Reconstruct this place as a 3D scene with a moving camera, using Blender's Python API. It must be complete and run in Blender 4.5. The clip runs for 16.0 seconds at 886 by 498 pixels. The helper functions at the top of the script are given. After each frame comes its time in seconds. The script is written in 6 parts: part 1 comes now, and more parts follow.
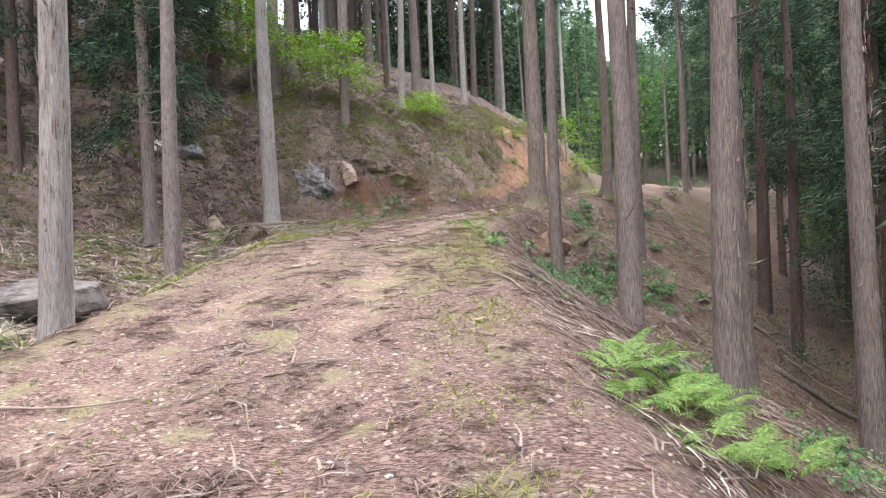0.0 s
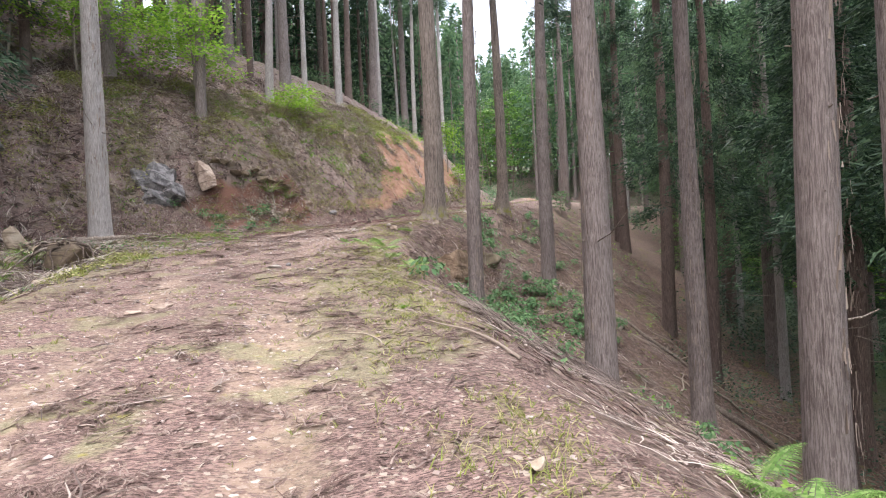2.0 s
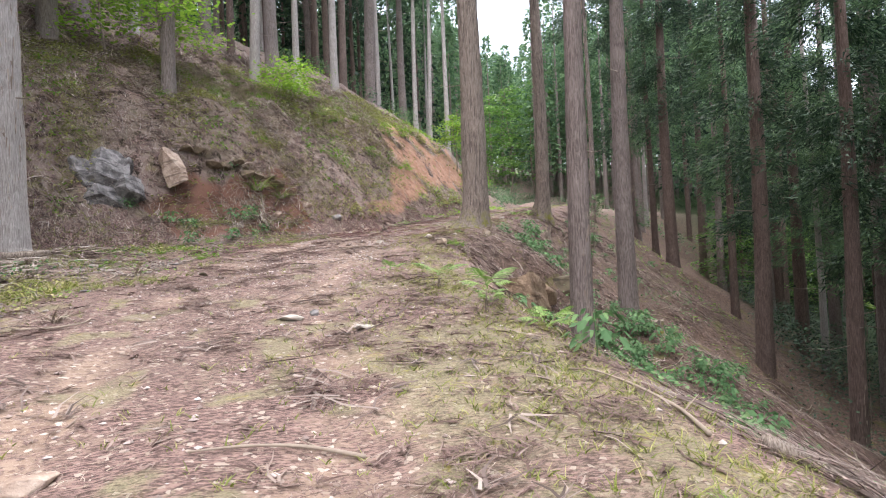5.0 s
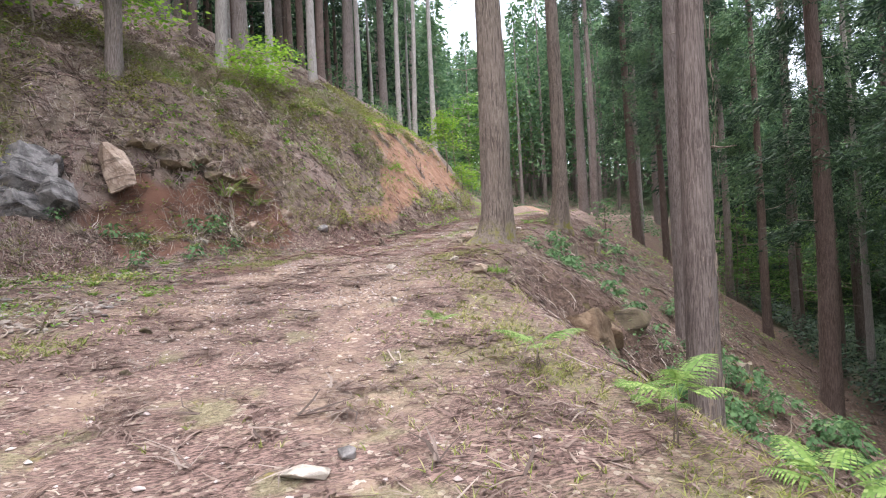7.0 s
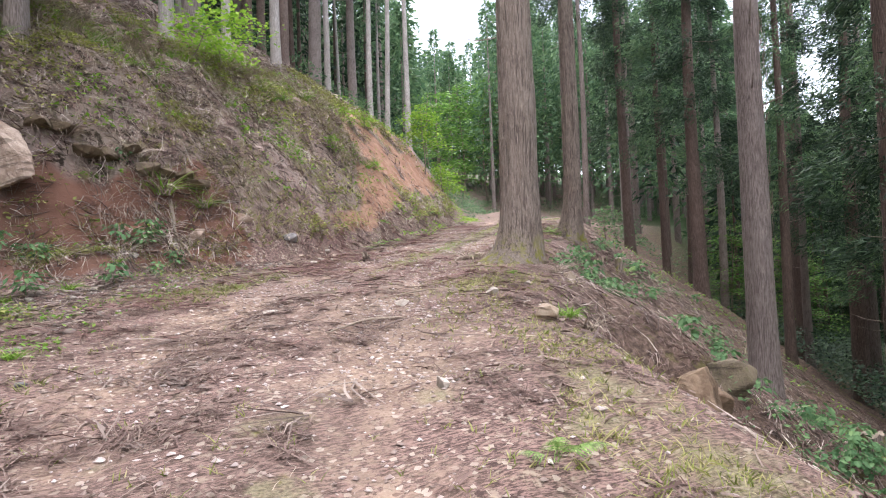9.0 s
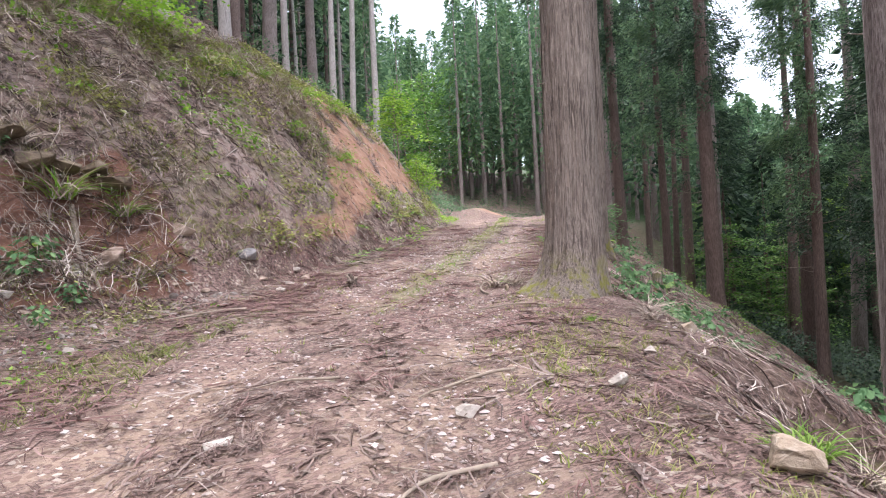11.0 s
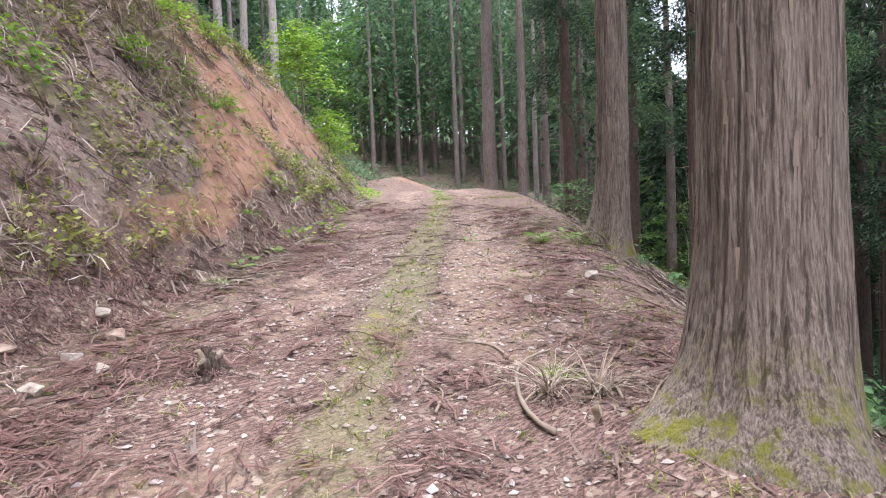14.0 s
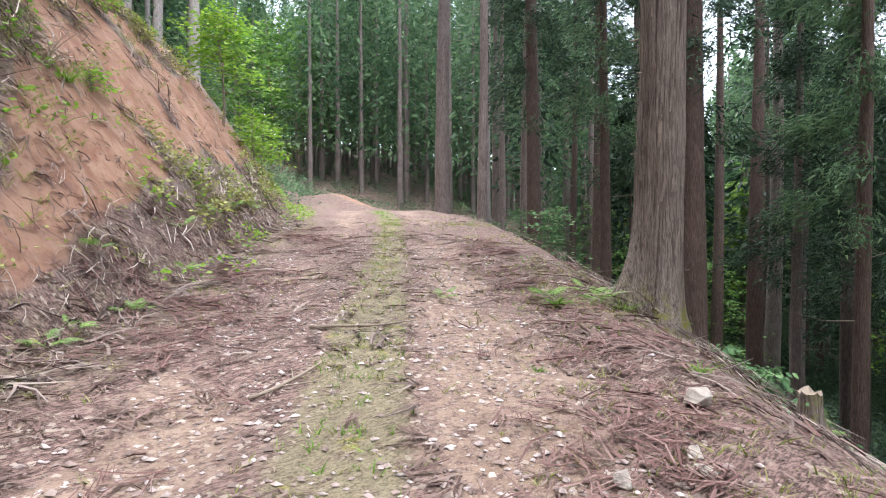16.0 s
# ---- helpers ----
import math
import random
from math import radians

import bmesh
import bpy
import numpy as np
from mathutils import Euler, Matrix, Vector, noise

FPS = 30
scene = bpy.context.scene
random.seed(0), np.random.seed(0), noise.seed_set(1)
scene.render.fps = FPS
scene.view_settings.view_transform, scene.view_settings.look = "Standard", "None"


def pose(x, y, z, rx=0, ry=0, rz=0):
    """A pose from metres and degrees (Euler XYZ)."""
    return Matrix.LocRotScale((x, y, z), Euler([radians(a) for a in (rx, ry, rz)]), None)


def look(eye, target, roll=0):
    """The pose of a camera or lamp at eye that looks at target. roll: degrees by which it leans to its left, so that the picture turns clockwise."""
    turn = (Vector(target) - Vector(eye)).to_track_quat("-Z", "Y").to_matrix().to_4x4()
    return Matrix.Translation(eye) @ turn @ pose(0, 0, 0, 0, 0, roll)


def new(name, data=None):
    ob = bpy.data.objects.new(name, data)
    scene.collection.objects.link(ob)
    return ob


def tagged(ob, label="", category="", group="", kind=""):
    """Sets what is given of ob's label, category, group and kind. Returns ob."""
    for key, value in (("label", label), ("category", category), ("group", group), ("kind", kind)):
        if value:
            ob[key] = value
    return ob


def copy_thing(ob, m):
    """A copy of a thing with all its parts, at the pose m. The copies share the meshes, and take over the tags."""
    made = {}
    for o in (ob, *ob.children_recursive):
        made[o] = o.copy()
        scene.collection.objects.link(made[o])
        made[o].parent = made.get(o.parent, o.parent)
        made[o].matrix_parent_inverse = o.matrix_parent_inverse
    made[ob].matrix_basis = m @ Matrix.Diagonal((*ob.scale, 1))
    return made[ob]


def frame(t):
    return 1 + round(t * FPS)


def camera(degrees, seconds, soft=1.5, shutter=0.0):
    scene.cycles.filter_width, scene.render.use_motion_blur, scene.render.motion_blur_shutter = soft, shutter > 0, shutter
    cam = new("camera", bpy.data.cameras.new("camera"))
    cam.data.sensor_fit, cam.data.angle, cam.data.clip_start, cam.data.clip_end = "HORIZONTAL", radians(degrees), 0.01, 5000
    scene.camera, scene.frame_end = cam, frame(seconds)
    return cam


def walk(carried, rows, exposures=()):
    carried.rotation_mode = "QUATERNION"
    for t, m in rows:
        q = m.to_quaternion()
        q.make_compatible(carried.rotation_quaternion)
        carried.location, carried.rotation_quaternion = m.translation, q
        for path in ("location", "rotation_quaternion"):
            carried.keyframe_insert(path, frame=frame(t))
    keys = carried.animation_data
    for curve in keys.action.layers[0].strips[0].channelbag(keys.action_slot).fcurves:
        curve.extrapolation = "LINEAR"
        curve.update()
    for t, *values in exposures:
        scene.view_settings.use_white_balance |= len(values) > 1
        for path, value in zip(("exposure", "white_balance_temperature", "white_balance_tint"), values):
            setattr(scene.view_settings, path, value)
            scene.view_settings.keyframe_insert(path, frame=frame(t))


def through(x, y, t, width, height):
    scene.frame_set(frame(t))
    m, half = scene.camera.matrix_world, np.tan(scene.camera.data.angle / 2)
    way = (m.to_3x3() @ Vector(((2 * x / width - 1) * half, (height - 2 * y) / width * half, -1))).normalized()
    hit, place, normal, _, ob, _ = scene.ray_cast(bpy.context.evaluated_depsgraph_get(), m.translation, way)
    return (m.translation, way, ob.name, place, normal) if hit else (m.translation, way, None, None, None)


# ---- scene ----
cam = camera(71.9, 16.0, soft=1.1)
EXPOSURE = 2.36
PATH = [
    (0, (-0.143, -0.979, 1.311), (-0.128, 1.02, 1.358), -2.6),
    (0.5, (-0.325, -0.257, 1.414), (-0.201, 1.738, 1.461), -2.5),
    (1, (-0.508, 0.596, 1.53), (-0.248, 2.578, 1.571), -2.7),
    (1.5, (-0.653, 1.387, 1.619), (-0.253, 3.347, 1.66), -2.8),
    (2, (-0.858, 2.241, 1.723), (-0.386, 4.184, 1.782), -2.8),
    (2.5, (-1.001, 3.131, 1.807), (-0.491, 5.064, 1.874), -1.4),
    (3, (-1.156, 4.016, 1.924), (-0.639, 5.946, 1.992), -2.0),
    (3.5, (-1.202, 4.833, 2.038), (-0.676, 6.761, 2.107), -2.3),
    (4, (-1.334, 5.625, 2.163), (-0.799, 7.551, 2.232), -2.1),
    (4.2, (-1.354, 5.929, 2.17), (-0.819, 7.855, 2.239), -2.1),
    (6.3, (-1.44, 8.854, 2.6), (-0.84, 10.761, 2.667), -3.4),
    (6.5, (-1.468, 9.196, 2.665), (-0.855, 11.099, 2.731), -3.2),
    (7, (-1.461, 9.968, 2.772), (-0.816, 11.86, 2.839), -2.8),
    (7.5, (-1.366, 10.705, 2.863), (-0.662, 12.575, 2.939), -2.8),
    (8, (-1.322, 11.445, 2.945), (-0.586, 13.303, 3.026), -2.7),
    (8.5, (-1.278, 12.21, 3.036), (-0.516, 14.057, 3.117), -2.6),
    (8.7, (-1.281, 12.47, 3.076), (-0.516, 14.316, 3.154), -2.4),
    (10.8, (-0.978, 15.476, 3.617), (-0.092, 17.268, 3.657), -2.5),
    (11, (-0.894, 15.746, 3.655), (0.011, 17.529, 3.699), -2.7),
    (11.5, (-0.655, 16.474, 3.743), (0.297, 18.232, 3.786), -2.7),
    (12, (-0.387, 17.155, 3.834), (0.587, 18.902, 3.872), -2.8),
    (12.5, (-0.071, 17.841, 3.936), (0.923, 19.576, 3.958), -3.0),
    (13, (0.235, 18.461, 4.01), (1.262, 20.177, 3.993), -2.8),
    (13.5, (0.522, 19.164, 4.12), (1.631, 20.827, 4.033), -2.9),
    (14, (0.759, 19.874, 4.234), (1.926, 21.496, 4.152), -2.2),
    (14.5, (1.058, 20.534, 4.318), (2.232, 22.152, 4.25), -1.9),
    (15, (1.411, 21.154, 4.361), (2.607, 22.756, 4.318), -1.4),
    (15.5, (1.816, 21.775, 4.407), (3.055, 23.345, 4.375), -1.1),
    (16, (2.217, 22.278, 4.484), (3.549, 23.771, 4.46), -0.1),
]
walk(cam, [(t, look(eye, target, roll)) for t, eye, target, roll in PATH], exposures=[(0, EXPOSURE, 6600, 11), (8, EXPOSURE, 6600, 11), (11, EXPOSURE, 6380, 15), (14, EXPOSURE - 0.05, 6420, 14), (16, EXPOSURE, 6350, 10)])

# ---- world and sun: bright overcast over a clearing ----
world = bpy.data.worlds.new("overcast")
scene.world = world
world.use_nodes = True
wn = world.node_tree.nodes
sky = wn.new("ShaderNodeTexSky")
sky.sky_type, sky.sun_disc = "NISHITA", False
sky.sun_elevation, sky.sun_rotation = radians(58), radians(200)
sky.air_density, sky.dust_density, sky.ozone_density = 1.0, 2.0, 1.0
wn["Background"].inputs["Strength"].default_value = 0.15
grey = wn.new("ShaderNodeHueSaturation")
grey.inputs["Saturation"].default_value = 0.45
world.node_tree.links.new(sky.outputs[0], grey.inputs["Color"])
world.node_tree.links.new(grey.outputs[0], wn["Background"].inputs["Color"])
sun = new("sun", bpy.data.lights.new("sun", "SUN"))
sun.data.energy, sun.data.angle, sun.data.color = 1.5, radians(35), (1.0, 0.985, 0.96)
sun.matrix_world = pose(0, 0, 60, 32, 0, 160)

# ---- materials ----
class Nodes:
    """Short hand for one node material."""
    def __init__(self, name, rough=0.85):
        self.mat = bpy.data.materials.new(name)
        self.mat.use_nodes = True
        self.tree = self.mat.node_tree
        self.bsdf = self.tree.nodes["Principled BSDF"]
        self.bsdf.inputs["Roughness"].default_value = rough
        self.bsdf.inputs["Specular IOR Level"].default_value = 0.25

    def add(self, kind, **inputs):
        node = self.tree.nodes.new(kind)
        for key, value in inputs.items():
            self.put(node.inputs[key.replace("_", " ")], value)
        return node

    def put(self, socket, value):
        if hasattr(value, "is_output"):
            self.tree.links.new(value, socket)
        elif isinstance(value, tuple) and len(value) == 3 and socket.type == "RGBA":
            socket.default_value = (*value, 1)
        else:
            socket.default_value = value

    def coords(self, scale=(1, 1, 1)):
        m = self.add("ShaderNodeMapping", Vector=self.add("ShaderNodeTexCoord").outputs["Object"])
        m.inputs["Scale"].default_value = scale
        return m.outputs[0]

    def noise(self, scale, where, detail=4.0, roughness=0.6):
        return self.add("ShaderNodeTexNoise", Vector=where, Scale=scale, Detail=detail, Roughness=roughness).outputs["Fac"]

    def ramp(self, value, low, high):
        n = self.add("ShaderNodeMapRange", Value=value)
        n.inputs["From Min"].default_value, n.inputs["From Max"].default_value = low, high
        n.interpolation_type = "SMOOTHSTEP"
        return n.outputs[0]

    def math(self, kind, a, b=0.0):
        n = self.tree.nodes.new("ShaderNodeMath")
        n.operation, n.use_clamp = kind, True
        self.put(n.inputs[0], a), self.put(n.inputs[1], b)
        return n.outputs[0]

    def mix(self, f, a, b, kind="MIX"):
        n = self.tree.nodes.new("ShaderNodeMix")
        n.data_type, n.blend_type = "RGBA", kind
        self.put(n.inputs[0], f), self.put(n.inputs[6], a), self.put(n.inputs[7], b)
        return n.outputs[2]

    def value(self, name):
        n = self.tree.nodes.new("ShaderNodeAttribute")
        n.attribute_name = name
        return n.outputs["Fac"]

    def island(self):
        return self.tree.nodes.new("ShaderNodeNewGeometry").outputs["Random Per Island"]

    def one(self):
        return self.tree.nodes.new("ShaderNodeObjectInfo").outputs["Random"]

    def colors(self, f, *stops):
        n = self.add("ShaderNodeValToRGB", Fac=f)
        e = n.color_ramp.elements
        while len(e) < len(stops):
            e.new(0.5)
        for i, c in enumerate(stops):
            e[i].position, e[i].color = i / (len(stops) - 1), (*c, 1)
        return n.outputs[0]

    def finish(self, color, bump=None, strength=0.5, distance=0.02):
        self.put(self.bsdf.inputs["Base Color"], color)
        if bump is not None:
            n = self.add("ShaderNodeBump", Height=bump, Strength=strength, Distance=distance)
            self.put(self.bsdf.inputs["Normal"], n.outputs[0])
        return self.mat


def ground_material():
    n = Nodes("forest_floor", 0.95)
    w = n.coords()
    big, mid, fine, grain = n.noise(0.7, w), n.noise(3.2, w, 5), n.noise(14, w, 6, 0.7), n.noise(70, w, 4, 0.7)
    needles = n.noise(1, n.coords((22, 70, 40)), 4, 0.7)
    chips = n.add("ShaderNodeTexVoronoi", Vector=w, Scale=34.0).outputs["Color"]
    chip = n.add("ShaderNodeSeparateColor", Color=chips).outputs[0]
    litter = n.mix(n.ramp(needles, 0.40, 0.62), (0.062, 0.038, 0.034), (0.275, 0.180, 0.160))
    litter = n.mix(n.ramp(fine, 0.56, 0.66), litter, (0.30, 0.235, 0.19))
    litter = n.mix(n.ramp(chip, 0.93, 0.97), litter, (0.36, 0.30, 0.255))
    dirt = n.mix(n.ramp(mid, 0.3, 0.7), (0.215, 0.148, 0.110), (0.325, 0.238, 0.185))
    dirt = n.mix(n.ramp(grain, 0.52, 0.64), dirt, (0.37, 0.285, 0.232))
    dirt = n.mix(n.ramp(chip, 0.95, 0.98), dirt, (0.52, 0.44, 0.39))
    dirt = n.mix(n.ramp(chip, 0.16, 0.10), dirt, (0.19, 0.125, 0.10))
    dirt = n.mix(n.math("MULTIPLY", n.ramp(fine, 0.48, 0.56), 0.85), dirt, litter)
    green = n.mix(n.ramp(grain, 0.35, 0.65), (0.125, 0.115, 0.060), (0.30, 0.275, 0.170))
    green = n.mix(n.ramp(n.noise(5.0, w, 5, 0.7), 0.58, 0.66), green, n.mix(grain, (0.17, 0.16, 0.02), (0.36, 0.34, 0.07)))
    clay = n.mix(n.ramp(mid, 0.3, 0.75), (0.235, 0.115, 0.075), (0.37, 0.225, 0.16))
    clay = n.mix(n.math("MULTIPLY", n.ramp(n.noise(1, n.coords((5, 5, 1.2)), 5, 0.7), 0.5, 0.62), 0.5), clay, (0.39, 0.255, 0.185))
    clay = n.mix(n.ramp(fine, 0.55, 0.68), clay, (0.20, 0.09, 0.055))
    slope = n.mix(n.ramp(mid, 0.35, 0.65), litter, (0.255, 0.198, 0.180))
    # near-black pockets paint in the shadowed holes between lumps and brush
    slope = n.mix(n.ramp(n.noise(5.5, w, 3), 0.46, 0.36), slope, (0.034, 0.023, 0.018))
    # litter below the track, its browns darkened for the shade of the trees
    shaded_duff = n.mix(n.ramp(fine, 0.40, 0.62), (0.060, 0.038, 0.030), (0.185, 0.125, 0.100))
    shaded_duff = n.mix(n.math("MULTIPLY", n.ramp(n.noise(1.6, w, 5, 0.7), 0.56, 0.64), 0.6), shaded_duff, (0.13, 0.13, 0.035))
    slope = n.mix(n.math("MULTIPLY", n.ramp(n.noise(2.1, w, 3), 0.56, 0.68), 0.5), slope, (0.24, 0.225, 0.10))
    bare = n.ramp(n.math("ADD", n.value("bare"), n.math("MULTIPLY", n.math("SUBTRACT", mid, 0.25), 0.7)), 0.45, 0.80)
    moss = n.math("MULTIPLY", n.ramp(n.math("MULTIPLY", n.value("green"), n.math("ADD", fine, n.math("SUBTRACT", mid, 0.1))), 0.22, 0.60), 0.72)
    moss = n.math("MULTIPLY", moss, n.ramp(n.math("ADD", n.math("MULTIPLY", needles, 0.5), n.math("MULTIPLY", fine, 0.5)), 0.36, 0.50))
    red = n.ramp(n.math("MULTIPLY", n.value("clay"), n.math("ADD", mid, 0.45)), 0.34, 0.60)
    c = n.mix(n.value("slope"), litter, slope)
    c = n.mix(n.value("below"), c, shaded_duff)
    c = n.mix(bare, c, dirt)
    c = n.mix(red, c, clay)
    # bare red earth of the hollow, darkened for the shade under the turf
    shaded_earth = n.mix(mid, (0.10, 0.048, 0.035), (0.23, 0.120, 0.088))
    c = n.mix(n.ramp(n.math("MULTIPLY", n.value("shaded_soil"), n.math("ADD", mid, 0.5)), 0.3, 0.6), c, shaded_earth)
    c = n.mix(moss, c, green)
    far = n.mix(fine, (0.020, 0.045, 0.018), (0.05, 0.10, 0.03))
    c = n.mix(n.value("wooded"), c, far)
    c = n.mix(n.math("MULTIPLY", n.ramp(big, 0.4, 0.7), 0.25), c, (0.10, 0.075, 0.06))
    return n.finish(c, n.math("ADD", n.math("MULTIPLY", fine, 0.6), n.math("MULTIPLY", needles, 0.4)), 0.9, 0.03)


def bark_material(name, low, high, moss=0.0, furrow=0.36):
    n = Nodes(name, 0.92)
    w = n.coords()
    bend = n.add("ShaderNodeVectorMath", Vector=w)
    bend.operation = "MULTIPLY_ADD"
    drift = n.add("ShaderNodeTexNoise", Vector=n.coords((3, 3, 2.2)), Scale=1.0, Detail=3.0).outputs["Color"]
    n.put(bend.inputs[0], drift)
    bend.inputs[1].default_value = (0.05, 0.05, 0.0)
    n.put(bend.inputs[2], w)
    def along(scale):
        m = n.add("ShaderNodeMapping", Vector=bend.outputs[0])
        m.inputs["Scale"].default_value = scale
        return m.outputs[0]
    fibre = n.noise(1, along((95, 95, 5.0)), 5, 0.65)
    broad = n.noise(1, along((34, 34, 1.5)), 4, 0.6)
    flake = n.noise(1, along((40, 40, 9.0)), 5, 0.7)
    patch = n.noise(1.4, w, 4)
    c = n.mix(n.ramp(fibre, 0.36, 0.66), low, high)
    c = n.mix(n.math("MULTIPLY", n.ramp(flake, 0.56, 0.66), 0.55), c, tuple(min(v * 1.35, 0.6) for v in high))
    c = n.mix(n.math("MULTIPLY", n.ramp(flake, 0.40, 0.33), 0.55), c, tuple(v * 0.55 for v in low))
    c = n.mix(n.math("MULTIPLY", n.ramp(patch, 0.45, 0.7), 0.35), c, tuple(v * 1.2 for v in high))
    c = n.mix(n.math("MULTIPLY", n.ramp(broad, furrow, furrow - 0.10), 0.75), c, tuple(v * 0.45 for v in low))
    tone = n.mix(n.one(), (0.78, 0.76, 0.76), (1.0, 1.0, 1.0))
    c = n.mix(1.0, c, tone, "MULTIPLY")
    if moss:
        z = n.add("ShaderNodeSeparateXYZ", Vector=w).outputs["Z"]
        f = n.math("MULTIPLY", n.ramp(z, moss, 0.0), n.ramp(n.math("ADD", n.math("MULTIPLY", n.noise(9, w, 6, 0.7), 0.7), n.math("MULTIPLY", n.noise(3, w), 0.3)), 0.46, 0.60))
        c = n.mix(f, c, n.mix(n.noise(30, w), (0.09, 0.10, 0.015), (0.26, 0.25, 0.05)))
    h = n.math("ADD", n.math("MULTIPLY", flake, 0.5), n.math("MULTIPLY", broad, 0.5))
    return n.finish(c, h, 1.0, 0.03)


def leaf_material(name, *stops, through=0.35, rough=0.6):
    n = Nodes(name, rough)
    c = n.colors(n.island(), *stops)
    c = n.mix(1.0, c, n.mix(n.one(), (0.72, 0.75, 0.72), (1.05, 1.0, 0.95)), "MULTIPLY")
    n.put(n.bsdf.inputs["Base Color"], c)
    t = n.add("ShaderNodeBsdfTranslucent", Color=c)
    m = n.add("ShaderNodeMixShader", Fac=through)
    n.tree.links.new(n.bsdf.outputs[0], m.inputs[1])
    n.tree.links.new(t.outputs[0], m.inputs[2])
    n.tree.links.new(m.outputs[0], n.tree.nodes["Material Output"].inputs["Surface"])
    return n.mat


def scatter_material(name, *stops, rough=0.9):
    n = Nodes(name, rough)
    c = n.colors(n.island(), *stops)
    return n.finish(n.mix(n.math("MULTIPLY", n.noise(40, n.coords()), 0.5), c, (0.10, 0.075, 0.06)))


def rock_material(name, low, high, vein):
    n = Nodes(name, 0.85)
    w = n.coords()
    mid, fine = n.noise(3.5, w, 6, 0.65), n.noise(22, w, 5, 0.7)
    layer = n.noise(1, n.coords((1.5, 1.5, 11)), 5, 0.65)
    c = n.mix(n.ramp(mid, 0.32, 0.68), low, high)
    c = n.mix(n.math("MULTIPLY", n.ramp(fine, 0.5, 0.75), 0.6), c, vein)
    c = n.mix(n.math("MULTIPLY", n.ramp(layer, 0.46, 0.38), 0.7), c, tuple(v * 0.45 for v in low))
    return n.finish(c, n.math("ADD", n.math("MULTIPLY", mid, 0.6), n.math("MULTIPLY", fine, 0.4)), 0.8, 0.05)


GROUND = ground_material()
BARK = bark_material("cedar_bark", (0.112, 0.088, 0.082), (0.285, 0.244, 0.232))
BARK_MOSSY = bark_material("mossy_cedar_bark", (0.13, 0.102, 0.09), (0.315, 0.268, 0.235), 0.55, 0.46)
BARK_PALE = bark_material("pale_cedar_bark", (0.225, 0.203, 0.195), (0.42, 0.392, 0.382))
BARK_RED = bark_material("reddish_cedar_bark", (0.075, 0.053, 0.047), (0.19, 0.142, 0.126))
PEEL = scatter_material("peeling_bark", (0.10, 0.075, 0.062), (0.26, 0.205, 0.175), (0.40, 0.33, 0.28))
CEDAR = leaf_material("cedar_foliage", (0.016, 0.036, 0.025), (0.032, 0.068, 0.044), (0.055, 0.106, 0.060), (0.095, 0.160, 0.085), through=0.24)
# lit copy of the cedar foliage: the brighter light is put into its greens
CEDAR_LIT = leaf_material("lit_cedar_foliage", (0.060, 0.125, 0.075), (0.105, 0.195, 0.105), (0.185, 0.30, 0.150), through=0.42)
MAPLE = leaf_material("maple_leaves", (0.12, 0.26, 0.03), (0.22, 0.40, 0.05), (0.33, 0.50, 0.09), through=0.5)
FERN = leaf_material("fern_green", (0.12, 0.23, 0.055), (0.21, 0.36, 0.095), (0.36, 0.50, 0.18), through=0.4)
WEED = leaf_material("weed_leaves", (0.075, 0.165, 0.075), (0.125, 0.24, 0.115), (0.20, 0.33, 0.15), through=0.35, rough=0.85)
GRASS = leaf_material("grass_blades", (0.12, 0.15, 0.035), (0.21, 0.26, 0.06), (0.33, 0.34, 0.12), (0.42, 0.38, 0.22), through=0.3)
FRESH = leaf_material("fresh_grass", (0.10, 0.22, 0.03), (0.18, 0.34, 0.05), (0.30, 0.44, 0.10), through=0.4)
STRAW = scatter_material("dry_grass", (0.19, 0.145, 0.118), (0.42, 0.34, 0.28), (0.66, 0.58, 0.49))
NEEDLE = scatter_material("dead_cedar_sprays", (0.080, 0.045, 0.040), (0.150, 0.092, 0.083), (0.220, 0.148, 0.135), (0.33, 0.26, 0.225))
RUST = scatter_material("rusty_cedar_sprays", (0.075, 0.034, 0.032), (0.165, 0.080, 0.076), (0.255, 0.145, 0.136), (0.34, 0.225, 0.21))
BROAD = leaf_material("broad_leaves", (0.07, 0.17, 0.04), (0.13, 0.27, 0.06), (0.22, 0.38, 0.10), through=0.4)
GREYNEEDLE = scatter_material("weathered_cedar_sprays", (0.055, 0.038, 0.035), (0.165, 0.122, 0.112), (0.42, 0.35, 0.315))
BANKBRUSH = scatter_material("bank_brush", (0.034, 0.023, 0.021), (0.150, 0.102, 0.094), (0.32, 0.235, 0.215), (0.74, 0.66, 0.59))
PALETWIG = scatter_material("bleached_twigs", (0.40, 0.34, 0.30), (0.58, 0.51, 0.46), (0.78, 0.71, 0.65))
OLIVE = leaf_material("olive_seedlings", (0.13, 0.15, 0.045), (0.23, 0.26, 0.075), (0.35, 0.37, 0.12), (0.46, 0.48, 0.17), through=0.35)
STICK = scatter_material("dead_wood", (0.17, 0.125, 0.10), (0.31, 0.25, 0.20), (0.50, 0.43, 0.36))
RUBBLE = scatter_material("rubble_stones", (0.13, 0.110, 0.100), (0.27, 0.235, 0.215), (0.45, 0.40, 0.37))
GRAVEL = scatter_material("gravel_stones", (0.20, 0.150, 0.135), (0.36, 0.28, 0.255), (0.52, 0.44, 0.425), (0.70, 0.62, 0.61))
SOD = rock_material("turf_and_roots", (0.06, 0.043, 0.032), (0.16, 0.12, 0.085), (0.20, 0.18, 0.09))
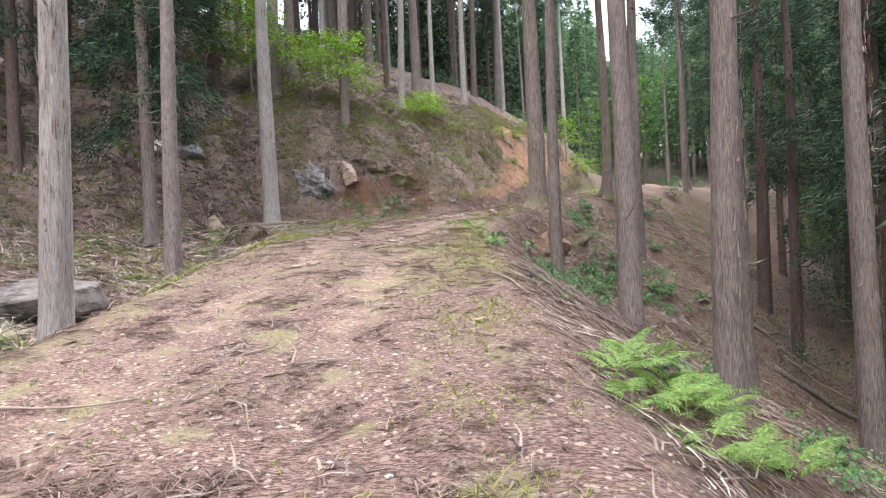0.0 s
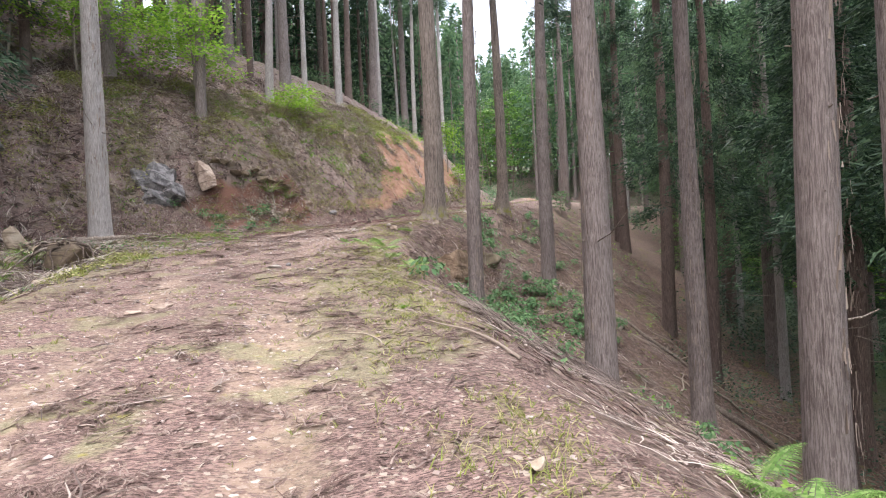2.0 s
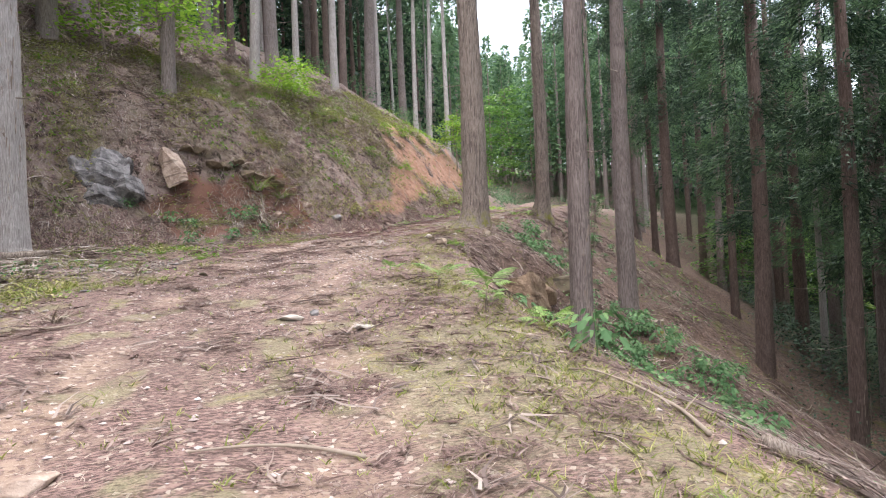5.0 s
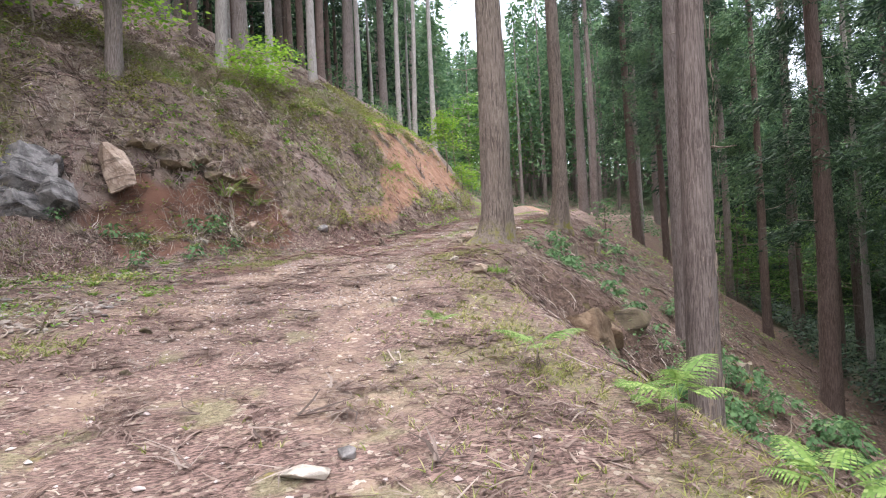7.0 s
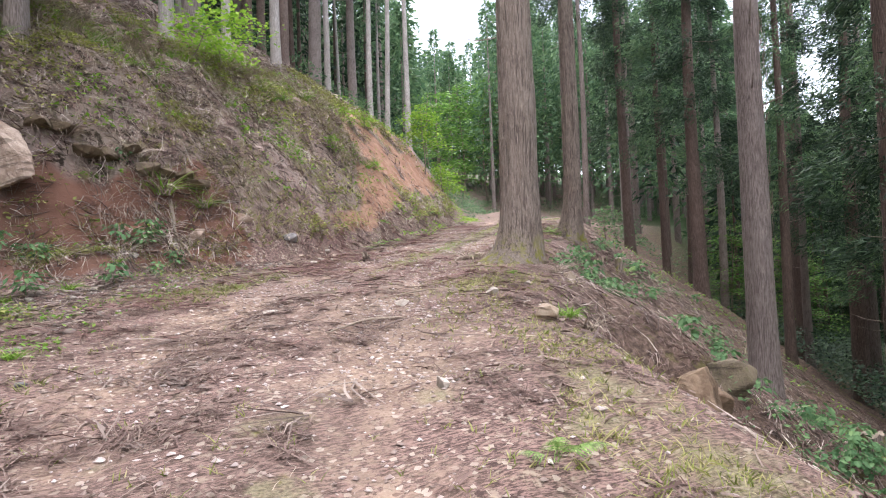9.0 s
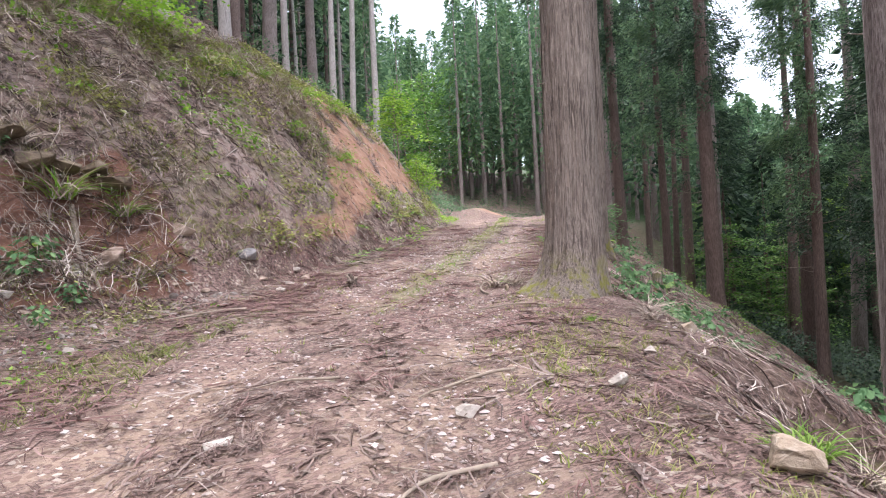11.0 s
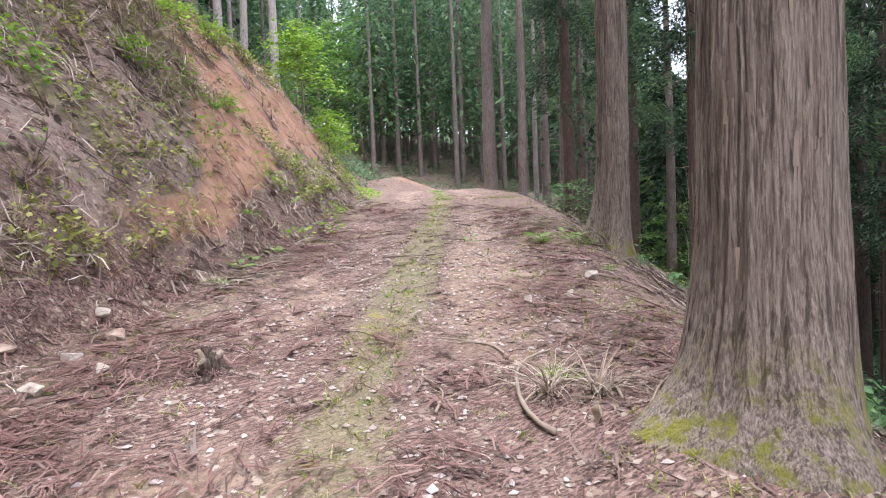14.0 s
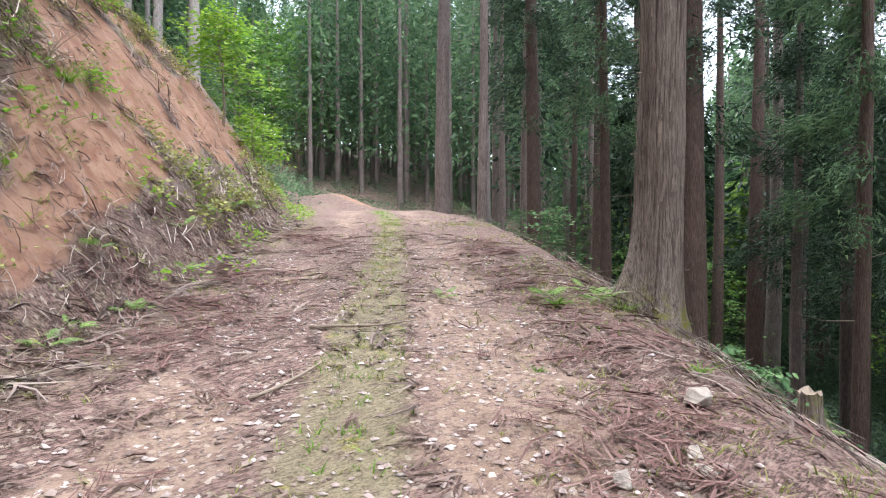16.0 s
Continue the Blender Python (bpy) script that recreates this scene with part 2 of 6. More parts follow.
GREYROCK = rock_material("grey_rock", (0.085, 0.080, 0.082), (0.265, 0.250, 0.252), (0.36, 0.33, 0.31))
TANROCK = rock_material("tan_rock", (0.22, 0.155, 0.120), (0.41, 0.320, 0.265), (0.55, 0.47, 0.41))
PALETAN = rock_material("pale_tan_rock", (0.27, 0.20, 0.145), (0.48, 0.40, 0.32), (0.58, 0.50, 0.42))
PALEROCK = rock_material("pale_rock", (0.30, 0.26, 0.225), (0.52, 0.47, 0.425), (0.62, 0.575, 0.53))
BROWNROCK = rock_material("brown_rock", (0.12, 0.078, 0.052), (0.26, 0.185, 0.13), (0.33, 0.26, 0.19))
MAUVEROCK = rock_material("mauve_grey_rock", (0.085, 0.075, 0.073), (0.235, 0.208, 0.205), (0.21, 0.21, 0.11))
DARKROCK = rock_material("mossy_dark_rock", (0.075, 0.06, 0.045), (0.20, 0.16, 0.115), (0.16, 0.17, 0.06))
DARKWOOD = bark_material("dark_rotten_wood", (0.045, 0.033, 0.028), (0.15, 0.115, 0.095))
OLDWOOD = bark_material("weathered_wood", (0.10, 0.075, 0.06), (0.34, 0.29, 0.25))


# ---- the lie of the land ----
def smooth(a, b, x):
    t = np.clip((x - a) / (b - a), 0, 1)
    return t * t * (3 - 2 * t)
def lattice(ix, iy, seed):
    n = (ix * 374761393 + iy * 668265263 + seed * 974711) & 0xFFFFFFFF
    n = ((n ^ (n >> 13)) * 1274126177) & 0xFFFFFFFF
    return ((n ^ (n >> 16)) & 0xFFFF) / 32767.5 - 1
def rough(x, y, seed=0):
    x, y = np.asarray(x, float), np.asarray(y, float)
    ix, iy = np.floor(x).astype(np.int64), np.floor(y).astype(np.int64)
    fx, fy = x - ix, y - iy
    fx, fy = fx * fx * (3 - 2 * fx), fy * fy * (3 - 2 * fy)
    a = lattice(ix, iy, seed) * (1 - fx) + lattice(ix + 1, iy, seed) * fx
    b = lattice(ix, iy + 1, seed) * (1 - fx) + lattice(ix + 1, iy + 1, seed) * fx
    return a * (1 - fy) + b * fy
# road: x, y, z, right edge, left edge, foot of the bank
ROAD = np.array([
    (-2.0, -40, -4.6, 2.5, 2.4, 16), (-1.9, -10, -1.2, 2.5, 2.4, 16), (-1.8, 0, 0.0, 2.5, 2.4, 15),
    (-1.8, 7, 0.98, 2.6, 2.5, 14), (-1.7, 12, 1.72, 2.7, 2.8, 11.5), (-1.2, 15.5, 2.25, 2.6, 3.0, 8.5),
    (0.0, 19, 2.86, 2.2, 3.0, 4.8), (1.9, 22.2, 3.28, 2.1, 2.2, 2.6), (4.2, 25.2, 3.72, 2.1, 1.9, 2.05),
    (7.0, 28.7, 4.32, 2.1, 1.9, 2.05), (10.3, 33.1, 4.97, 2.1, 1.9, 2.2), (13.7, 38.2, 5.45, 2.0, 2.2, 2.8),
    (17.9, 43.0, 5.75, 2.2, 2.3, 3.6), (24.5, 47.5, 5.9, 2.2, 2.3, 5.0), (60, 62, 6.0, 2.2, 2.3, 5.0)])
def curve():
    out = []
    P = np.vstack([2 * ROAD[0] - ROAD[1], ROAD, 2 * ROAD[-1] - ROAD[-2]])
    for i in range(1, len(P) - 2):
        a, b, c, d = P[i - 1:i + 3]
        k = max(3, int(np.hypot(*(c - b)[:2]) / 0.7))
        for t in np.arange(k) / k:
            out.append(0.5 * (2 * b + (c - a) * t + (2 * a - 5 * b + 4 * c - d) * t ** 2 + (3 * b - a - 3 * c + d) * t ** 3))
    return np.array(out)
LINE = curve()
DIRS = np.gradient(LINE[:, :2], axis=0); DIRS /= np.hypot(DIRS[:, 0], DIRS[:, 1])[:, None]
ALONG = np.concatenate([[0], np.cumsum(np.hypot(*np.diff(LINE[:, :2], axis=0).T))])
ALONG -= ALONG[np.argmin(abs(LINE[:, 1]))]
def survey(x, y):
    """Signed distance from the road's middle (left is positive), and what the road is like beside the point."""
    x, y = np.asarray(x, float).ravel(), np.asarray(y, float).ravel()
    out = np.empty((6, len(x)))
    for k in range(0, len(x), 20000):
        px, py = x[k:k + 20000, None], y[k:k + 20000, None]
        dx, dy = px - LINE[:, 0], py - LINE[:, 1]
        q = dx * dx + dy * dy
        m = q.min(1, keepdims=True)
        w = np.exp(-(q - m) / (0.5 + 0.16 * m))
        w /= w.sum(1, keepdims=True)
        side = DIRS[:, 0] * dy - DIRS[:, 1] * dx
        run = DIRS[:, 0] * dx + DIRS[:, 1] * dy
        z = LINE[:, 2] + np.clip(run, -2, 2) * 0.13
        out[0, k:k + 20000] = (w * side).sum(1)
        out[1, k:k + 20000] = (w * z).sum(1)
        for j in (3, 4, 5):
            out[j - 1, k:k + 20000] = (w * LINE[:, j]).sum(1)
        out[5, k:k + 20000] = (w * ALONG).sum(1)
    return out
def ground(x, y, fine=True):
    shape = np.shape(x)
    d, z, right, left, foot, s = survey(x, y)
    x, y = np.asarray(x, float).ravel(), np.asarray(y, float).ravel()
    # right: the edge rounds off and falls away
    r = np.maximum(-d - right + 0.35, 0)
    steep = 0.60 + 0.12 * smooth(20, 25, s)
    dip = 0.65 * smooth(11, 14, s) * (1 - smooth(18.6, 20.8, s))
    fall = np.where(r < 0.8, 0.5 * r * r / 0.8, r - 0.4) * steep
    fall = np.where(r > 9, fall - (r - 9) * (steep - 0.30), fall)
    fall = np.where(r > 45, fall - (r - 45) * 0.25, fall)
    fall = fall - 0.45 * np.maximum(r - 130, 0)
    h = z - fall - dip * smooth(0.3, 1.7, r) * (1 - 0.85 * smooth(2.6, 5.0, r)) + 0.22 * smooth(19.6, 20.8, s) * (1 - smooth(22.5, 24, s)) * smooth(0.3, 1.0, r) * (1 - smooth(1.6, 3.2, r))
    # left: a shallow ditch beside the early road, then rising ground
    l = np.maximum(d - left + 0.2, 0)
    early = 1 - smooth(12, 17, s)
    h = h - early * 0.75 * smooth(0, 1.6, l) + early * 0.30 * np.maximum(l - 1.6, 0) + (1 - early) * 0.10 * np.minimum(l, 3)
    # the cut bank, and the wooded hill above it
    b = np.maximum(d - foot, 0)
    rise = np.where(b < 2.6, 1.35 * b, 3.51 + 0.68 * (b - 2.6))
    rise = np.where(b > 9, 7.86 + 0.5 * (b - 9), rise)
    rise = np.where(b > 60, 33.36 + 0.15 * (b - 60), rise)
    h = h + rise * (0.75 + 0.25 * smooth(6, 14, s)) * (1 - smooth(40, 52, s) * 0.75)
    # hollow under the turf where the bank has slipped
    h = h - 0.60 * np.exp(-((b - 0.80) / 0.42) ** 2) * smooth(19.9, 20.8, s) * (1 - smooth(22.6, 23.6, s))
    # a heap of earth at the far bend, and the hill across the end of the valley
    h = h + 0.8 * np.exp(-((x - 15.7) ** 2 + (y - 44.3) ** 2) / 2.4)
    h = h + 0.13 * np.maximum(0.5 * x + 0.87 * y - 60, 0) * (1 - 0.6 * smooth(120, 200, 0.5 * x + 0.87 * y))
    # humps, ruts and lumps
    off = smooth(0.0, 1.5, np.maximum(-d - right, d - left))
    h = h + off * (0.16 * rough(x / 2.3, y / 2.3, 1) + 0.08 * rough(x / 0.8, y / 0.8, 2))
    lump = smooth(0.1, 1.0, b) * (1 - smooth(8, 12, b)) * (1 - 0.7 * smooth(28, 30, s))
    h = h + lump * (0.22 * rough(x / 1.3, y / 1.3, 7) + (0.13 + 0.07 * smooth(1.2, 2.2, b)) * rough(x / 0.5, y / 0.5, 8))
    rut = np.exp(-((d - 0.85) / 0.28) ** 2) + np.exp(-((d + 0.75) / 0.28) ** 2)
    h = h - (1 - off) * 0.04 * rut * (0.6 + 0.4 * rough(s / 1.7, d * 0, 5)) + 0.03 * rough(x / 0.9, y / 0.9, 3)
    if fine:
        h = h + (0.012 + 0.03 * off) * rough(x / 0.31, y / 0.31, 4) + (0.008 + 0.015 * off) * rough(x / 0.13, y / 0.13, 6)
    return h.reshape(shape)
def clay_bare(s, b, x, y):
    """How far the bank is stripped to red clay: a tall scar, a low band that runs back from it, turf left standing in patches."""
    x, y = np.asarray(x, float).ravel(), np.asarray(y, float).ravel()
    w = 1.3 * rough(x / 1.1, y / 1.1, 12) + 0.5 * rough(x / 0.4, y / 0.4, 13)
    tall = smooth(28.9, 30.2, s - 0.55 * b + 0.8 * w) * (1 - smooth(38, 41, s + w)) * smooth(0.75, 1.2, b + 0.25 * w) * (1 - smooth(2.9, 3.6, b + 0.4 * w))
    turf = smooth(0.25, 0.5, rough(x / 0.75, y / 0.75, 17) + 0.35 * rough(x / 0.3, y / 0.3, 18) + 0.28 * (b - 2.0) - 0.1 * smooth(31, 34, s))
    low = smooth(24.6, 26.4, s + w) * (1 - smooth(30.5, 32, s)) * smooth(0.12, 0.32, b + 0.10 * w - 0.15 * np.clip(s - 27.5, 0, 3)) * (1 - smooth(0.48, 0.80, b + 0.15 * w - 0.45 * np.clip(s - 27.5, 0, 3)))
    return np.maximum(tall * (1 - 0.85 * turf), (0.62 + 0.2 * smooth(28, 30, s)) * low)
# ---- builders ----
rng = np.random.default_rng(7)


def mesh_of(name, verts, faces, mat, smooth_faces=False):
    me = bpy.data.meshes.new(name)
    verts, faces = np.asarray(verts, np.float32), np.asarray(faces, np.int32)
    k = faces.shape[1]
    me.vertices.add(len(verts))
    me.vertices.foreach_set("co", verts.ravel())
    me.loops.add(faces.size)
    me.loops.foreach_set("vertex_index", faces.ravel())
    me.polygons.add(len(faces))
    me.polygons.foreach_set("loop_start", np.arange(0, faces.size, k, dtype=np.int32))
    me.polygons.foreach_set("use_smooth", np.full(len(faces), smooth_faces))
    me.update(calc_edges=True)
    me.materials.append(mat)
    return me


def part(name, me, parent=None, label="", at=None):
    ob = new(name, me)
    if parent is not None:
        ob.parent = parent
    if at is not None:
        ob.matrix_basis = at
    return tagged(ob, label)


def thing(name, label, category, at, group="", kind=""):
    ob = new(name)
    ob.matrix_basis = at
    return tagged(ob, label, category, group, kind)


def on_ground(x, y):
    """The height of the ground sheet itself."""
    x, y = np.asarray(x, float), np.asarray(y, float)
    i = np.clip(np.searchsorted(gx, x) - 1, 0, len(gx) - 2)
    j = np.clip(np.searchsorted(gy, y) - 1, 0, len(gy) - 2)
    u, w = (x - gx[i]) / (gx[i + 1] - gx[i]), (y - gy[j]) / (gy[j + 1] - gy[j])
    return (GZ[j, i] * (1 - u) + GZ[j, i + 1] * u) * (1 - w) + (GZ[j + 1, i] * (1 - u) + GZ[j + 1, i + 1] * u) * w


def height(x, y):
    return float(on_ground(x, y))


def normals(x, y):
    e = 0.15
    sx = (on_ground(x + e, y) - on_ground(x - e, y)) / (2 * e)
    sy = (on_ground(x, y + e) - on_ground(x, y - e)) / (2 * e)
    n = np.stack([-sx, -sy, np.ones_like(sx)], -1)
    return n / np.linalg.norm(n, axis=-1, keepdims=True)


def unit(v):
    return v / np.maximum(np.linalg.norm(v, axis=-1, keepdims=True), 1e-9)


def ribbons(start, way, bend, length, width, steps=3, taper=0.25):
    """Many thin strips: each starts at start, runs along way and bends by bend over its length. Returns vertices and quads."""
    n = len(start)
    t = np.linspace(0, 1, steps + 1)
    mid = start[:, None] + (way[:, None] * t[None, :, None] + bend[:, None] * (t ** 2)[None, :, None]) * length[:, None, None]
    run = unit(way[:, None] + 2 * bend[:, None] * t[None, :, None])
    side = unit(np.cross(run, unit(rng.normal(0, 0.35, (n, 1, 3)) + np.array([0, 0, 1.0]))))
    w = width[:, None, None] * (1 - (1 - taper) * t ** 1.5)[None, :, None] * 0.5
    v = np.stack([mid - side * w, mid + side * w], 2).reshape(-1, 3)
    base = (np.arange(n) * (steps + 1) * 2)[:, None]
    k = np.arange(steps)[None] * 2
    a = base + k
    return v, np.stack([a, a + 1, a + 3, a + 2], -1).reshape(-1, 4)


ICO_V = unit(np.array([(x, y, z) for a in (-1, 1) for b in (-1.618, 1.618) for x, y, z in ((0, a, b), (a, b, 0), (b, 0, a))], float))


def ico_faces():
    out = []
    for i in range(12):
        for j in range(i + 1, 12):
            for k in range(j + 1, 12):
                p = ICO_V[[i, j, k]]
                if max(np.linalg.norm(p[0] - p[1]), np.linalg.norm(p[1] - p[2]), np.linalg.norm(p[0] - p[2])) < 1.2:
                    flip = np.dot(np.cross(p[1] - p[0], p[2] - p[0]), p.sum(0)) < 0
                    out.append((i, k, j) if flip else (i, j, k))
    return np.array(out)


ICO_F = ico_faces()
OCTA_V = np.array([(1, 0.5, 0), (-0.5, 1, 0.1), (-1, -0.4, 0), (0.5, -1, 0.1), (0.1, 0, 1.0), (0, 0, -0.8), (0.5, 0.35, 0.75)])
OCTA_F = np.array([(0, 1, 6), (1, 4, 6), (1, 2, 4), (2, 3, 4), (3, 6, 4), (3, 0, 6), (1, 0, 5), (2, 1, 5), (3, 2, 5), (0, 3, 5)])


def pebbles(x, y, size):
    """Low angular stones half sunk in the ground."""
    n = len(x)
    sc = size[:, None, None] * rng.uniform(0.55, 1.0, (n, 1, 3)) * np.array([1.0, 0.8, 0.55])
    shape, facets = (ICO_V, ICO_F) if size.max() > 0.05 else (OCTA_V, OCTA_F)
    v = shape[None] * rng.uniform(0.7, 1.2, (n, len(shape), 1)) * sc
    a = rng.uniform(0, 6.28, n)
    c, s = np.cos(a)[:, None], np.sin(a)[:, None]
    v = np.stack([v[..., 0] * c - v[..., 1] * s, v[..., 0] * s + v[..., 1] * c, v[..., 2]], -1)
    v += np.stack([x, y, on_ground(x, y) + size * 0.12], -1)[:, None]
    return v.reshape(-1, 3), (facets[None] + np.arange(n)[:, None, None] * len(shape)).reshape(-1, 3)


def tube(points, radii, sides=8, close=True):
    """A round limb along points."""
    P, R = np.asarray(points, float), np.asarray(radii, float)
    run = unit(np.gradient(P, axis=0))
    ref = np.where(abs(run[:, 2:3]) > 0.9, np.array([[1.0, 0, 0]]), np.array([[0, 0, 1.0]]))
    u = unit(np.cross(run, ref))
    w = np.cross(run, u)
    a = np.arange(sides) / sides * 2 * np.pi
    v = P[:, None] + (u[:, None] * np.cos(a)[None, :, None] + w[:, None] * np.sin(a)[None, :, None]) * R[:, None, None]
    i = np.arange(len(P) - 1)[:, None] * sides
    j = np.arange(sides)[None]
    f = np.stack([i + j, i + (j + 1) % sides, i + sides + (j + 1) % sides, i + sides + j], -1).reshape(-1, 4)
    v = v.reshape(-1, 3)
    if close:
        n0 = len(v)
        v = np.vstack([v, P[:1], P[-1:]])
        last = (len(P) - 1) * sides
        jj = np.arange(sides)
        caps = np.concatenate([np.stack([jj * 0 + n0, (jj + 1) % sides, jj, jj], -1)[:, [0, 1, 2, 2]], np.stack([jj * 0 + n0 + 1, last + jj, last + (jj + 1) % sides, last + jj], -1)[:, [0, 1, 2, 2]]])
        return v, f, caps[:, :3]
    return v, f, np.zeros((0, 3), int)


def tri_of(f):
    return np.concatenate([f[:, [0, 1, 2]], f[:, [0, 2, 3]]])


def tube_mesh(name, points, radii, mat, sides=8):
    v, f, caps = tube(points, radii, sides)
    return mesh_of(name, v, np.concatenate([tri_of(f), caps]), mat, True)


def joined(pieces):
    vs, fs, k = [], [], 0
    for v, f in pieces:
        vs.append(v), fs.append(f + k)
        k += len(v)
    return np.concatenate(vs), np.concatenate(fs)


# ---- the ground: one sheet out to the horizon ----
def steps_out(a, b, fine, reach):
    mid = np.arange(a, b, fine)
    grow = fine * 1.12 ** np.arange(1, 80)
    out = np.cumsum(grow)
    out = out[out < reach]
    return np.concatenate([(a - out)[::-1], mid, b + out])


gx, gy = steps_out(-9.5, 11.5, 0.11, 1200), steps_out(-3, 34, 0.11, 1200)
GX, GY = np.meshgrid(gx, gy)
GZ = ground(GX, GY)
nx, ny = len(gx), len(gy)
idx = np.arange(nx * ny).reshape(ny, nx)
quads = np.stack([idx[:-1, :-1], idx[:-1, 1:], idx[1:, 1:], idx[1:, :-1]], -1).reshape(-1, 4)
ground_mesh = mesh_of("ground", np.stack([GX, GY, GZ], -1).reshape(-1, 3), quads, GROUND, True)
D, ZR, RE, LE, FO, S = survey(GX, GY)
on_road = 1 - smooth(-0.3, 0.5, np.maximum(-D - RE + 0.5, D - LE))
tracks = np.exp(-((D - 0.85) / 0.42) ** 2) + np.exp(-((D + 0.75) / 0.5) ** 2)
B = D - FO
patchy = np.clip(0.5 + 0.6 * rough(GX.ravel() / 1.3, GY.ravel() / 1.3, 11) + 0.35 * rough(GX.ravel() / 0.45, GY.ravel() / 0.45, 14), 0, 1)
calm = smooth(15, 18, S) * (1 - smooth(23, 26, S))
bare = on_road * np.clip(0.10 + 0.30 * calm + (0.66 - 0.38 * calm) * tracks, 0, 1) * (0.32 + 0.72 * patchy) * (1 - 0.55 * smooth(1.2, 2.0, D))
strip = np.exp(-((D - 0.02) / 0.25) ** 2) * smooth(20.5, 24, S)
fading = 1 - smooth(14, 18, S)
mossy = 1.5 * np.exp(-((D + 1.35) / 0.7) ** 2) * fading + 0.8 * np.exp(-((D - 0.05) / 0.35) ** 2) * fading + 0.6 * np.exp(-((D - 2.1) / 0.5) ** 2) * fading
verge = np.exp(-((D + RE - 0.35) / 0.55) ** 2)
green = np.clip(on_road * (0.08 + 0.5 * smooth(0.35, 0.75, rough(GX.ravel() / 0.33, GY.ravel() / 0.33, 15)) * (1 - smooth(15, 19, S))) + 0.42 * mossy * (0.05 + 0.95 * patchy) + 1.3 * strip * (0.45 + patchy * 0.55) + 0.5 * verge * (0.2 + 0.8 * patchy) * (1 - 0.75 * smooth(19, 23, S)) + 0.5 * smooth(0.2, 1.2, B) * (1 - smooth(6, 9, B)) * patchy + 0.35 * np.exp(-((D - LE) / 0.8) ** 2), 0, 1)
wob = 1.3 * rough(GX.ravel() / 1.1, GY.ravel() / 1.1, 12) + 0.5 * rough(GX.ravel() / 0.4, GY.ravel() / 0.4, 13)
scar = clay_bare(S, B, GX, GY)
# mask of the slipped earth whose colour carries the overhang's shade
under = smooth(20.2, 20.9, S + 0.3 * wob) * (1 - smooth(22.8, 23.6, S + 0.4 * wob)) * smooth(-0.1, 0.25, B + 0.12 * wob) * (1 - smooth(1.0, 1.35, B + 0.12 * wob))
mound = np.exp(-((GX.ravel() - 17.3) ** 2 + (GY.ravel() - 44.2) ** 2) / 4.0)
for key, values in (("bare", bare), ("green", green * (1 - np.maximum(scar, under))), ("clay", np.clip(np.maximum(scar, mound), 0, 1)), ("shaded_soil", np.clip(under, 0, 1)), ("slope", smooth(0, 1, np.maximum(B, -D - RE))), ("below", smooth(0.1, 0.9, -D - RE)), ("wooded", np.maximum(smooth(70, 110, np.hypot(GX.ravel(), GY.ravel() - 15)), smooth(14, 22, GX.ravel() - 0.45 * (GY.ravel() - 20))))):
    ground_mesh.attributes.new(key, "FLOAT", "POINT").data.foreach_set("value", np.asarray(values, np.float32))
tagged(new("ground", ground_mesh), "earth forest track below a cut bank, strewn with cedar litter", "ground", kind="structure")


# ---- cedar trees ----
def trunk_mesh(dia, tall, mat, sides=24, step=0.3, flare=0.5, seed=0, roots=()):
    low = np.concatenate([[-0.5, -0.2], np.arange(0, 1.2, step * 0.4), np.arange(1.2, 7, step)])
    hs = np.concatenate([low, np.linspace(7.2, tall, 10)])
    a = np.arange(sides) / sides * 2 * np.pi
    A, H = np.meshgrid(a, hs)
    r = dia / 2 * (1 - 0.82 * np.maximum(H, 0) / tall)
    lobes = 0.6 + 0.4 * np.cos(A * 3 + seed) + 0.3 * np.cos(A * 5 + seed * 2.3)
    r = r * (1 + flare * np.exp(-np.maximum(H, -0.1) / (0.16 + dia * 0.25)) * lobes)
    for way, reach, high in roots:
        r = r + reach * np.exp(-np.maximum(H, -0.1) / high) * np.clip(np.cos(A - math.radians(way)), 0, 1) ** 7
    r = r + dia * 0.010 * rough(A * 3.3, H * 0.9 + seed * 9, 31) + dia * 0.016 * rough(A * 1.9, H * 1.3 + seed * 5, 32)
    if sides > 90:
        wave = A * 11 + 0.9 * rough(A * 3, H * 1.3, 34)
        ridge = np.abs(rough(wave, H * 0.9 + seed, 33)) + 0.45 * np.abs(rough(wave * 2.0, H * 2.3, 35))
        r = r + dia * 0.034 * (ridge - 0.5)
    bow = 0.05 * np.sin(H * 0.35 + seed)
    v = np.stack([r * np.cos(A) + bow, r * np.sin(A) + 0.04 * np.cos(H * 0.3 + seed * 2), H], -1).reshape(-1, 3)
    i = np.arange(len(hs) - 1)[:, None] * sides
    j = np.arange(sides)[None]
    f = np.stack([i + j, i + (j + 1) % sides, i + sides + (j + 1) % sides, i + sides + j], -1).reshape(-1, 4)
    return mesh_of("trunk", v, f, mat, True)


